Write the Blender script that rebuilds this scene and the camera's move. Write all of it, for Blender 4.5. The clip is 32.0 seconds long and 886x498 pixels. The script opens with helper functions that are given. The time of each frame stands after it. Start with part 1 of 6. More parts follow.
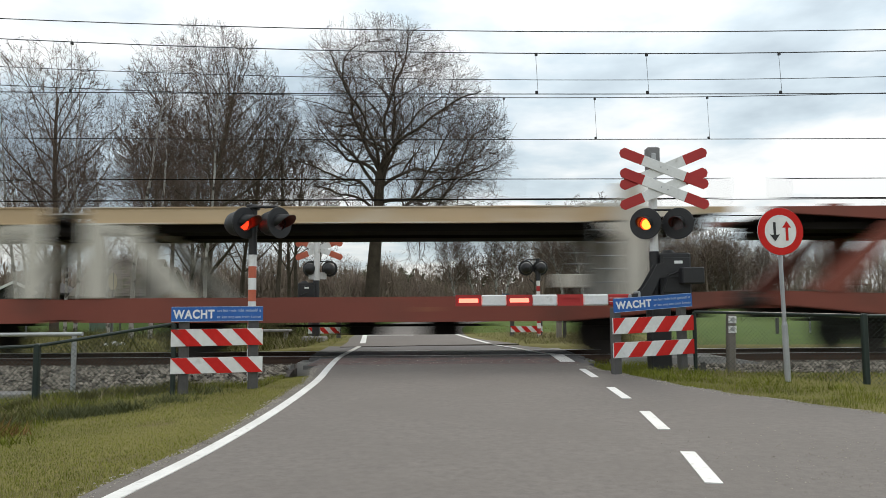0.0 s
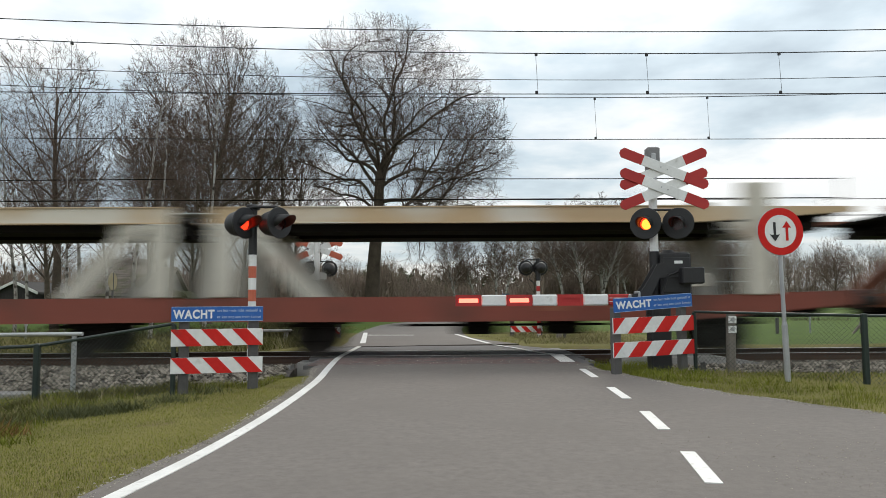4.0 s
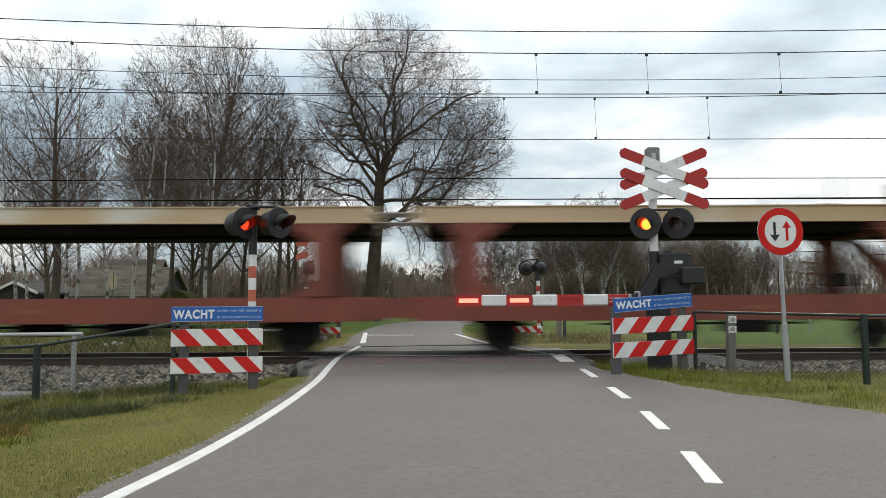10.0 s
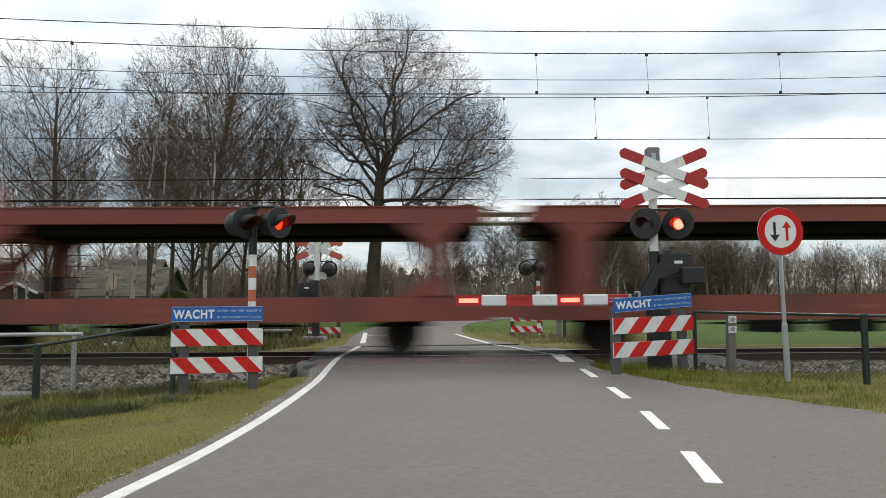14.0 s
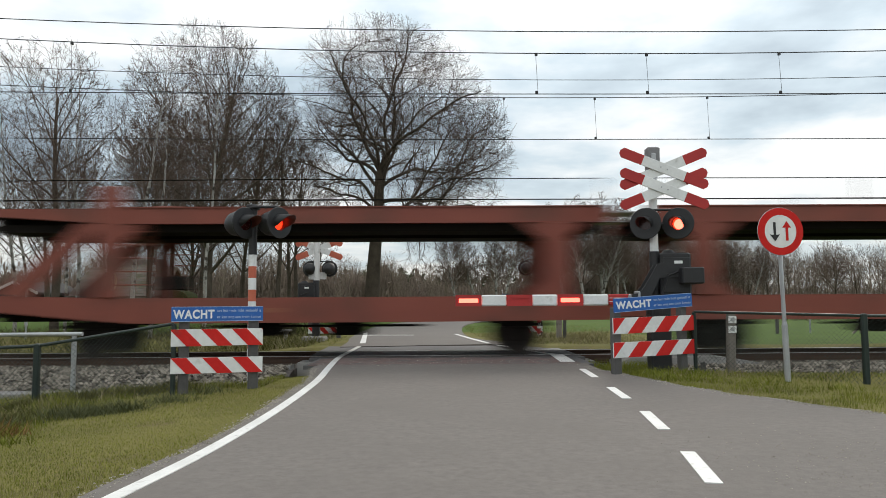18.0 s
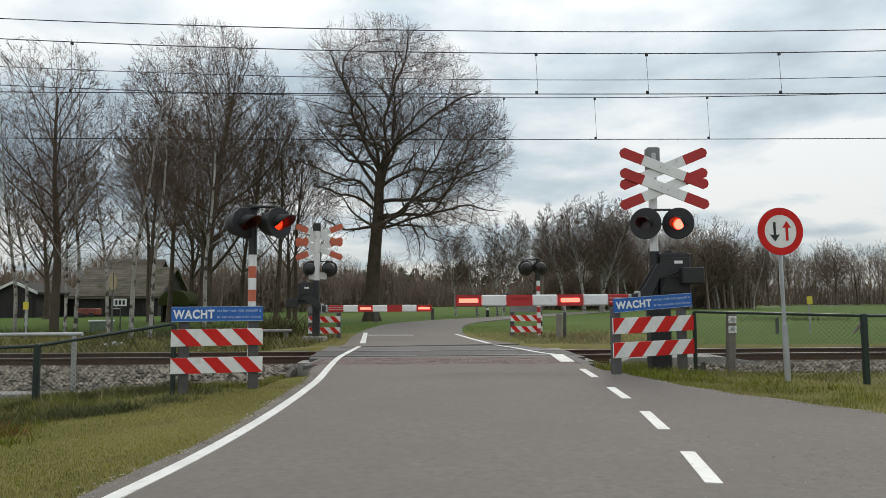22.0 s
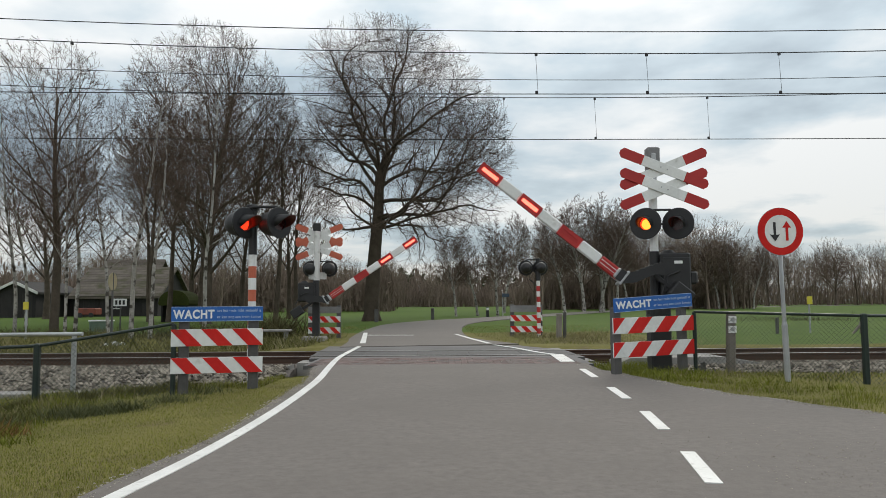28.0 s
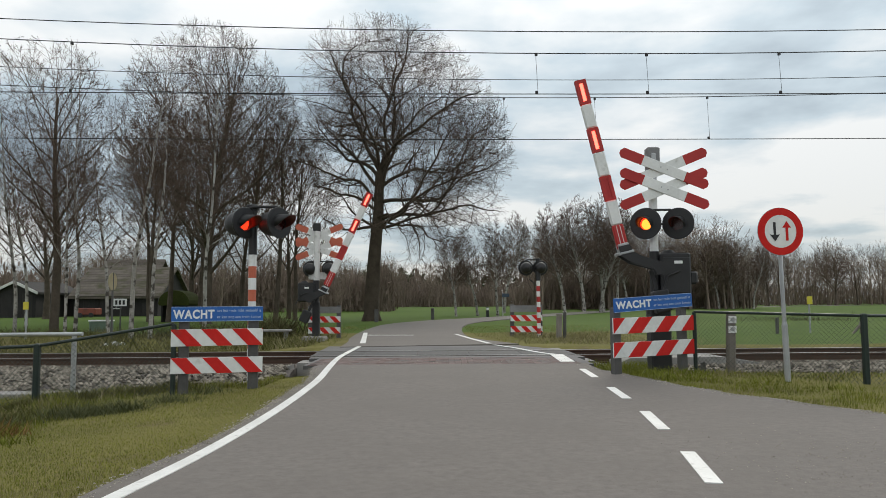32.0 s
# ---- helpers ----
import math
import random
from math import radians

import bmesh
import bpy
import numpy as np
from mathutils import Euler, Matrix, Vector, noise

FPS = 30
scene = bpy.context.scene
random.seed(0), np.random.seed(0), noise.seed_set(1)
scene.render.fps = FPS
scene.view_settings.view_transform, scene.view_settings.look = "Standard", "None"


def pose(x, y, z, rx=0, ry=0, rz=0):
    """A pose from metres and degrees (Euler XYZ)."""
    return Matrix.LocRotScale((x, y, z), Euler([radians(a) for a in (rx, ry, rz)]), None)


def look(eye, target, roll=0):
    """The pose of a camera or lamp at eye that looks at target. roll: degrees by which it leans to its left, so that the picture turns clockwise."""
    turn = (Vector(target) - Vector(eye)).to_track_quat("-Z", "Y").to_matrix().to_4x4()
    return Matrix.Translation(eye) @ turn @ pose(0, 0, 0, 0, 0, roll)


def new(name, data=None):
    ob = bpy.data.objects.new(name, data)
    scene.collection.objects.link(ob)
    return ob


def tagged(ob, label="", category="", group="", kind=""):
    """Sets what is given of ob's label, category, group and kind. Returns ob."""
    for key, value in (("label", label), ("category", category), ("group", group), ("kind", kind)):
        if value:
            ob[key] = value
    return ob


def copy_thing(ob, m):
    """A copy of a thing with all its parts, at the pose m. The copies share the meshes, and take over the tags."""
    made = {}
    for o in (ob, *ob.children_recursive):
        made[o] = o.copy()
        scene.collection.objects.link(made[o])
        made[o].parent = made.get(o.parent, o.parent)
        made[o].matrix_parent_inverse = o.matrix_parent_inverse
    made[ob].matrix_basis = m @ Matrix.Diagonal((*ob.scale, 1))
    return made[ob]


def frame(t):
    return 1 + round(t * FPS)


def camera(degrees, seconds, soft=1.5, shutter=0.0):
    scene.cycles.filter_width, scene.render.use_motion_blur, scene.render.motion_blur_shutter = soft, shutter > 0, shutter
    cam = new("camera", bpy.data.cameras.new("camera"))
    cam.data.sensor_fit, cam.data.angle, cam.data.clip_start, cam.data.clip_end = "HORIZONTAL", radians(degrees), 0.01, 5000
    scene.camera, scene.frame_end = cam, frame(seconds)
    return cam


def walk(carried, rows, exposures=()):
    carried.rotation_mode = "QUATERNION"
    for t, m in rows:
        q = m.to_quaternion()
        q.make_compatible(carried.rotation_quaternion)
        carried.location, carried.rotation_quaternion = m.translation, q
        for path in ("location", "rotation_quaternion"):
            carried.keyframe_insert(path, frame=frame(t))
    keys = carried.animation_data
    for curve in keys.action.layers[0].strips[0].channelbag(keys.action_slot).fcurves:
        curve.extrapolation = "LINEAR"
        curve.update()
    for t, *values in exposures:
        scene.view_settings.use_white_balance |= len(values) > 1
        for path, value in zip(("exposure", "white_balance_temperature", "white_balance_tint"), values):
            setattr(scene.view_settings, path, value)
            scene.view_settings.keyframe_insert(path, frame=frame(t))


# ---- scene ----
cam = camera(63.4, 32.0, soft=0.8, shutter=0.6)
EYE = pose(0, 0, 1.06, 94.32, 0, 0) @ pose(0, 0, 0, 0, 0, -0.35)
walk(cam, [(0, EYE), (32, EYE)], [(0, 0.22), (20.8, 0.22), (22.2, 0.0), (32, 0.0)])

# ---- sky and sun ----
SUN_ELEVATION, SUN_AZIMUTH = radians(38), radians(20)


def make_world():
    world = bpy.data.worlds.new("overcast_sky")
    scene.world = world
    world.use_nodes = True
    nt = world.node_tree
    nt.nodes.clear()
    n, l = nt.nodes.new, nt.links.new
    sky = n("ShaderNodeTexSky")
    sky.sky_type, sky.sun_disc = "NISHITA", False
    sky.sun_elevation, sky.sun_rotation = SUN_ELEVATION, SUN_AZIMUTH
    coord = n("ShaderNodeTexCoord")
    sep = n("ShaderNodeSeparateXYZ")
    l(coord.outputs["Generated"], sep.inputs[0])
    lift = n("ShaderNodeMath")
    lift.operation, lift.inputs[1].default_value = "ADD", 0.16
    l(sep.outputs["Z"], lift.inputs[0])
    top = n("ShaderNodeMath")
    top.operation, top.inputs[1].default_value = "MAXIMUM", 0.05
    l(lift.outputs[0], top.inputs[0])
    px, py = n("ShaderNodeMath"), n("ShaderNodeMath")
    for d, axis in ((px, "X"), (py, "Y")):
        d.operation = "DIVIDE"
        l(sep.outputs[axis], d.inputs[0])
        l(top.outputs[0], d.inputs[1])
    flat = n("ShaderNodeCombineXYZ")
    l(px.outputs[0], flat.inputs[0])
    l(py.outputs[0], flat.inputs[1])
    flat.inputs[2].default_value = 3.7
    big, small = n("ShaderNodeTexNoise"), n("ShaderNodeTexNoise")
    big.inputs["Scale"].default_value, big.inputs["Detail"].default_value = 0.9, 6
    big.inputs["Distortion"].default_value = 0.3
    small.inputs["Scale"].default_value, small.inputs["Detail"].default_value = 2.6, 8
    l(flat.outputs[0], big.inputs["Vector"])
    l(flat.outputs[0], small.inputs["Vector"])
    both = n("ShaderNodeMath")
    both.operation, both.inputs[1].default_value = "MULTIPLY_ADD", 0.45
    l(small.outputs[0], both.inputs[0])
    l(big.outputs[0], both.inputs[2])
    ramp = n("ShaderNodeValToRGB")
    cr = ramp.color_ramp
    cr.elements[0].position, cr.elements[0].color = 0.52, (0.395, 0.485, 0.555, 1)
    cr.elements[1].position, cr.elements[1].color = 0.80, (1.08, 1.10, 1.09, 1)
    mid = cr.elements.new(0.665)
    mid.color = (0.67, 0.79, 0.86, 1)
    l(both.outputs[0], ramp.inputs[0])
    b1, b2 = n("ShaderNodeBackground"), n("ShaderNodeBackground")
    b1.inputs["Strength"].default_value, b2.inputs["Strength"].default_value = 0.10, 1.0
    l(sky.outputs[0], b1.inputs["Color"])
    # an overcast sky is darker towards the horizon
    fall = n("ShaderNodeMapRange")
    fall.inputs["From Min"].default_value, fall.inputs["From Max"].default_value = 0.0, 0.55
    fall.inputs["To Min"].default_value, fall.inputs["To Max"].default_value = 0.65, 1.13
    l(sep.outputs["Z"], fall.inputs["Value"])
    dim = n("ShaderNodeVectorMath")
    dim.operation = "SCALE"
    l(ramp.outputs[0], dim.inputs[0])
    l(fall.outputs[0], dim.inputs["Scale"])
    l(dim.outputs[0], b2.inputs["Color"])
    mix = n("ShaderNodeMixShader")
    mix.inputs[0].default_value = 0.9
    l(b1.outputs[0], mix.inputs[1])
    l(b2.outputs[0], mix.inputs[2])
    out = n("ShaderNodeOutputWorld")
    l(mix.outputs[0], out.inputs["Surface"])


make_world()
sun_data = bpy.data.lights.new("sun", "SUN")
sun_data.energy, sun_data.angle, sun_data.color = 1.1, radians(20), (1.0, 0.92, 0.80)
sun = new("sun", sun_data)
sun.matrix_world = look((0, 0, 60), (-60 * math.sin(SUN_AZIMUTH), -60 * math.cos(SUN_AZIMUTH), 60 - 60 * math.tan(SUN_ELEVATION)))


# ---- materials ----
def surface(name, dark, light, scale=3.0, fine=40.0, rough=0.7, metal=0.0, bump=0.3, spread=0.35, depth=0.01, vary=0.0, stains=None, island=0.0):
    """Two colours mixed by coarse and fine noise, with relief and uneven gloss."""
    m = bpy.data.materials.new(name)
    m.use_nodes = True
    nt = m.node_tree
    n, l = nt.nodes.new, nt.links.new
    b = nt.nodes["Principled BSDF"]
    coord = n("ShaderNodeTexCoord")
    info = n("ShaderNodeObjectInfo")
    shift = n("ShaderNodeVectorMath")
    shift.operation = "MULTIPLY_ADD"
    shift.inputs[1].default_value = (37.0, 53.0, 29.0)
    l(info.outputs["Random"], shift.inputs[0])
    l(coord.outputs["Object"], shift.inputs[2])
    a, f = n("ShaderNodeTexNoise"), n("ShaderNodeTexNoise")
    a.inputs["Scale"].default_value, a.inputs["Detail"].default_value = scale, 5
    f.inputs["Scale"].default_value, f.inputs["Detail"].default_value = fine, 4
    l(shift.outputs[0], a.inputs["Vector"])
    l(shift.outputs[0], f.inputs["Vector"])
    s = n("ShaderNodeMath")
    s.operation, s.inputs[1].default_value = "MULTIPLY_ADD", 0.6
    l(f.outputs[0], s.inputs[0])
    l(a.outputs[0], s.inputs[2])
    rng = n("ShaderNodeMapRange")
    rng.inputs["From Min"].default_value, rng.inputs["From Max"].default_value = 0.8 - spread, 0.8 + spread
    l(s.outputs[0], rng.inputs["Value"])
    factor = rng.outputs[0]
    for amount, node, socket in ((vary, info, "Random"), (island, None, "Random Per Island")):
        if amount:
            src = node or n("ShaderNodeNewGeometry")
            add = n("ShaderNodeMath")
            add.operation, add.inputs[1].default_value = "MULTIPLY_ADD", amount
            l(src.outputs[socket], add.inputs[0])
            l(factor, add.inputs[2])
            back = n("ShaderNodeMath")
            back.operation, back.inputs[1].default_value, back.use_clamp = "SUBTRACT", amount / 2, True
            l(add.outputs[0], back.inputs[0])
            factor = back.outputs[0]
    mix = n("ShaderNodeMix")
    mix.data_type = "RGBA"
    mix.inputs[6].default_value, mix.inputs[7].default_value = (*dark, 1), (*light, 1)
    l(factor, mix.inputs[0])
    colour = mix.outputs[2]
    if stains:
        tint, size, low, high = stains
        st = n("ShaderNodeTexNoise")
        st.inputs["Scale"].default_value, st.inputs["Detail"].default_value = size, 6
        l(shift.outputs[0], st.inputs["Vector"])
        edge = n("ShaderNodeMapRange")
        edge.inputs["From Min"].default_value, edge.inputs["From Max"].default_value = low, high
        l(st.outputs[0], edge.inputs["Value"])
        mx = n("ShaderNodeMix")
        mx.data_type = "RGBA"
        mx.inputs[7].default_value = (*tint, 1)
        l(edge.outputs[0], mx.inputs[0])
        l(colour, mx.inputs[6])
        colour = mx.outputs[2]
    l(colour, b.inputs["Base Color"])
    gloss = n("ShaderNodeMapRange")
    gloss.inputs["To Min"].default_value, gloss.inputs["To Max"].default_value = max(rough - 0.12, 0.05), min(rough + 0.12, 1.0)
    l(f.outputs[0], gloss.inputs["Value"])
    l(gloss.outputs[0], b.inputs["Roughness"])
    b.inputs["Metallic"].default_value = metal
    if rough >= 0.9:
        b.inputs["Specular IOR Level"].default_value = 0.12
    if bump:
        bp = n("ShaderNodeBump")
        bp.inputs["Strength"].default_value, bp.inputs["Distance"].default_value = bump, depth
        l(s.outputs[0], bp.inputs["Height"])
        l(bp.outputs[0], b.inputs["Normal"])
    return m


def glow(name, colour, strength):
    m = bpy.data.materials.new(name)
    m.use_nodes = True
    b = m.node_tree.nodes["Principled BSDF"]
    b.inputs["Base Color"].default_value = (*[c * 0.3 for c in colour], 1)
    b.inputs["Emission Color"].default_value = (*colour, 1)
    b.inputs["Emission Strength"].default_value = strength
    return m


ASPHALT = surface("asphalt", (0.102, 0.091, 0.083), (0.176, 0.157, 0.142), 16, 75, 0.88, bump=0.7, depth=0.005, spread=0.40, stains=((0.125, 0.111, 0.100), 0.9, 0.42, 0.78))
ASPHALT_OLD = surface("crossing_asphalt", (0.07, 0.068, 0.068), (0.13, 0.125, 0.125), 0.8, 60, 0.8, bump=0.5, depth=0.006)
BRICK_BAND = surface("brick_paving", (0.105, 0.082, 0.076), (0.185, 0.118, 0.108), 1.4, 30, 0.88, bump=0.5, vary=0.55, stains=((0.10, 0.095, 0.092), 1.2, 0.50, 0.62))
LINE_PAINT = surface("road_paint", (0.55, 0.55, 0.53), (0.80, 0.80, 0.78), 2.0, 60, 0.6, bump=0.2, depth=0.002, stains=((0.44, 0.43, 0.41), 14.0, 0.60, 0.75))
GRASS_GROUND = surface("grass_ground", (0.086, 0.084, 0.020), (0.176, 0.158, 0.050), 0.8, 14, 0.95, bump=0.8, depth=0.04, stains=((0.12, 0.095, 0.05), 1.3, 0.56, 0.72))
MEADOW = surface("meadow_grass", (0.042, 0.082, 0.010), (0.076, 0.118, 0.016), 0.05, 2.5, 0.95, bump=0.5, depth=0.05)
BLADE = surface("grass_blade", (0.095, 0.113, 0.013), (0.216, 0.228, 0.038), 1.1, 5, 0.9, bump=0, island=0.55, spread=0.24)
DRY_BLADE = surface("dry_grass_blade", (0.15, 0.135, 0.060), (0.33, 0.28, 0.155), 0.6, 8, 0.85, bump=0, island=0.8)
WEED = surface("olive_weed", (0.055, 0.062, 0.018), (0.15, 0.142, 0.052), 1, 12, 0.9, bump=0, island=0.8)
SHRUB_LEAF = surface("dark_shrub_leaf", (0.045, 0.056, 0.016), (0.120, 0.124, 0.042), 1, 12, 0.8, bump=0, island=0.9)
DEAD_LEAF = surface("dead_bracken", (0.12, 0.065, 0.025), (0.25, 0.15, 0.06), 2, 20, 0.9, bump=0, island=0.8)
BALLAST_BED = surface("ballast_bed", (0.05, 0.045, 0.042), (0.16, 0.145, 0.135), 6, 30, 0.95, bump=1.0, depth=0.03)
STONE = surface("ballast_stone", (0.062, 0.054, 0.044), (0.32, 0.288, 0.240), 3, 30, 0.9, bump=0.4, island=0.9)
CONCRETE = surface("concrete", (0.20, 0.195, 0.185), (0.34, 0.33, 0.315), 1.5, 40, 0.9, bump=0.4, stains=((0.12, 0.12, 0.10), 3, 0.58, 0.75))
SLEEPER = surface("concrete_sleeper", (0.10, 0.09, 0.08), (0.20, 0.185, 0.17), 2, 30, 0.9, vary=0.5)
RAIL_SIDE = surface("rusty_rail", (0.045, 0.026, 0.018), (0.10, 0.058, 0.038), 3, 60, 0.75, metal=0.2)
RAIL_TOP = surface("polished_rail", (0.28, 0.27, 0.26), (0.42, 0.41, 0.40), 4, 80, 0.35, metal=0.9, bump=0.1)
RUBBER = surface("rubber_panel", (0.045, 0.044, 0.044), (0.085, 0.083, 0.082), 2, 40, 0.8, vary=0.5)
WIRE = surface("weathered_copper_wire", (0.02, 0.02, 0.022), (0.045, 0.043, 0.043), 5, 60, 0.6, metal=0.3, bump=0)
BLACK = surface("black_coated_metal", (0.010, 0.010, 0.011), (0.022, 0.022, 0.024), 4, 60, 0.55, bump=0.15, depth=0.003)
BLACK_DEEP = surface("black_lamp_bore", (0.012, 0.008, 0.008), (0.02, 0.014, 0.014), 4, 60, 0.5, bump=0)
SIGN_WHITE = surface("white_reflective_sheet", (0.62, 0.63, 0.62), (0.82, 0.83, 0.82), 2.2, 25, 0.45, bump=0.1, depth=0.002, stains=((0.40, 0.40, 0.37), 6, 0.62, 0.80))
SIGN_RED = surface("red_reflective_sheet", (0.50, 0.020, 0.018), (0.64, 0.038, 0.032), 2.2, 25, 0.9, bump=0.1, depth=0.002, stains=((0.26, 0.05, 0.04), 6, 0.62, 0.80))
CROSS_RED = surface("faded_red_sheet", (0.34, 0.016, 0.016), (0.46, 0.030, 0.026), 2.2, 25, 0.6, bump=0.1, depth=0.002)
MAST_RED = surface("faded_orange_red_paint", (0.42, 0.085, 0.045), (0.55, 0.14, 0.075), 3, 30, 0.55, bump=0.1)
SIGN_BLUE = surface("blue_sign_sheet", (0.010, 0.090, 0.36), (0.020, 0.135, 0.46), 3, 30, 0.55, bump=0.1)
TEXT_WHITE = surface("white_lettering", (0.72, 0.74, 0.76), (0.82, 0.84, 0.85), 4, 40, 0.5, bump=0)
TEXT_PALE = surface("pale_blue_lettering", (0.32, 0.42, 0.60), (0.42, 0.52, 0.68), 4, 40, 0.5, bump=0)
POST_GREY = surface("weathered_recycled_post", (0.055, 0.053, 0.052), (0.12, 0.115, 0.11), 3, 40, 0.85, bump=0.4)
GALV = surface("galvanised_steel", (0.30, 0.31, 0.32), (0.46, 0.47, 0.48), 4, 50, 0.45, metal=0.5, bump=0.1)
MAST_WHITE = surface("white_mast_paint", (0.58, 0.58, 0.57), (0.76, 0.76, 0.75), 3, 30, 0.5, bump=0.1, stains=((0.40, 0.39, 0.36), 4, 0.6, 0.8))
MAST_GREY = surface("grey_mast_paint", (0.15, 0.15, 0.155), (0.24, 0.24, 0.245), 3, 30, 0.6, bump=0.1)
FENCE_GREEN = surface("dark_green_fence_coat", (0.006, 0.014, 0.011), (0.014, 0.028, 0.022), 3, 40, 0.5, bump=0.1)
FENCE_WIRE = surface("fence_wire", (0.030, 0.042, 0.034), (0.066, 0.082, 0.070), 5, 60, 0.55, metal=0.3, bump=0)
WOOD_POST = surface("weathered_wood_post", (0.13, 0.115, 0.10), (0.26, 0.235, 0.21), 2, 40, 0.9, bump=0.6)
YELLOW = surface("yellow_marker", (0.50, 0.42, 0.03), (0.66, 0.58, 0.06), 4, 40, 0.55, bump=0.1)
BARK = surface("oak_bark", (0.042, 0.033, 0.025), (0.100, 0.081, 0.062), 2.5, 22, 0.95, bump=0.9, depth=0.03)
BARK_GREY = surface("grey_bark", (0.055, 0.044, 0.034), (0.125, 0.102, 0.080), 2.0, 20, 0.95, bump=0.7, depth=0.02)
BIRCH = surface("birch_bark", (0.17, 0.158, 0.138), (0.44, 0.42, 0.385), 1.8, 12, 0.85, bump=0.4, stains=((0.055, 0.046, 0.036), 3.8, 0.50, 0.62))
TWIG = surface("winter_twig", (0.068, 0.047, 0.036), (0.138, 0.099, 0.077), 0.7, 9, 0.95, bump=0, island=0.5)
TWIG_BIRCH = surface("birch_twig", (0.085, 0.062, 0.051), (0.160, 0.120, 0.100), 0.7, 9, 0.95, bump=0, island=0.5)
# Paler than the near twigs: distance haze is mixed into the colour
WOODS = surface("far_wood_twigs_hazed", (0.130, 0.100, 0.079), (0.25, 0.198, 0.160), 0.1, 2, 0.95, bump=0, island=0.7)
EVERGREEN = surface("evergreen_needles", (0.035, 0.046, 0.024), (0.075, 0.088, 0.045), 0.4, 6, 0.9, bump=0, island=0.7)
MOSS = surface("mossy_thatch", (0.026, 0.036, 0.009), (0.062, 0.072, 0.020), 0.6, 9, 0.95, bump=0.6)
BARN_WOOD = surface("black_tarred_boards", (0.012, 0.011, 0.011), (0.032, 0.029, 0.027), 1.0, 12, 0.85, vary=0.6)
ROOF_TILE = surface("weathered_roof", (0.085, 0.074, 0.064), (0.16, 0.138, 0.118), 0.7, 8, 0.9, vary=0.5, stains=((0.075, 0.074, 0.045), 0.6, 0.48, 0.64))
BARGE_WHITE = surface("white_barge_board", (0.55, 0.55, 0.54), (0.72, 0.72, 0.70), 1, 12, 0.6)
GLASS_DARK = surface("dark_window_glass", (0.02, 0.022, 0.025), (0.035, 0.038, 0.042), 2, 10, 0.12, bump=0)
OXIDE = surface("oxide_red_wagon_paint", (0.165, 0.036, 0.022), (0.235, 0.060, 0.036), 0.5, 14, 0.6, bump=0.15, depth=0.004, stains=((0.10, 0.036, 0.022), 0.9, 0.52, 0.72))
RUST = surface("bleached_rust_wagon_paint", (0.20, 0.062, 0.030), (0.29, 0.105, 0.055), 0.5, 14, 0.65, bump=0.15, depth=0.004, stains=((0.13, 0.045, 0.026), 0.9, 0.52, 0.72))
BRIGHT_RED = surface("bright_red_wagon_paint", (0.50, 0.048, 0.026), (0.60, 0.075, 0.040), 0.5, 14, 0.5, bump=0.1, depth=0.004, stains=((0.34, 0.045, 0.03), 0.8, 0.58, 0.75))
TAN = surface("faded_tan_wagon_paint", (0.42, 0.30, 0.17), (0.58, 0.44, 0.28), 0.4, 10, 0.65, bump=0.15, stains=((0.62, 0.58, 0.50), 0.5, 0.52, 0.62))
CREAM = surface("cream_wagon_paint", (0.48, 0.45, 0.38), (0.62, 0.59, 0.52), 0.5, 10, 0.6, bump=0.15, stains=((0.26, 0.14, 0.09), 0.7, 0.60, 0.70))
MOTTLED = surface("rust_and_cream_wagon_paint", (0.20, 0.060, 0.036), (0.26, 0.09, 0.05), 0.5, 12, 0.65, bump=0.15, stains=((0.52, 0.47, 0.40), 0.55, 0.52, 0.56))
# Near-black base puts the shade under the decks into the colour; ropes share it
UNDERSIDE = surface("shade_dark_underframe", (0.007, 0.006, 0.005), (0.018, 0.015, 0.013), 1, 20, 0.9)
WHEEL = surface("wheel_steel", (0.020, 0.016, 0.014), (0.045, 0.036, 0.030), 3, 40, 0.7, metal=0.3)
LENS_DARK = surface("unlit_red_lens", (0.030, 0.006, 0.006), (0.055, 0.010, 0.009), 4, 40, 0.25, bump=0)
GLOW_RED = glow("lit_red_lens", (1.0, 0.030, 0.008), 2.6)
GLOW_CORE = glow("lit_lamp_core", (1.0, 0.27, 0.03), 2.9)
GLOW_PINK = glow("lit_lamp_core_pink", (1.0, 0.12, 0.075), 4.6)
# Red base carries the lamp's light on the hood's inside
HOOD_LAMP_RED = surface("hood_inside_lamp_red", (0.07, 0.014, 0.012), (0.11, 0.02, 0.016), 4, 40, 0.5, bump=0)
GLOW_ARM = glow("lit_arm_lamp", (1.0, 0.10, 0.065), 4.8)


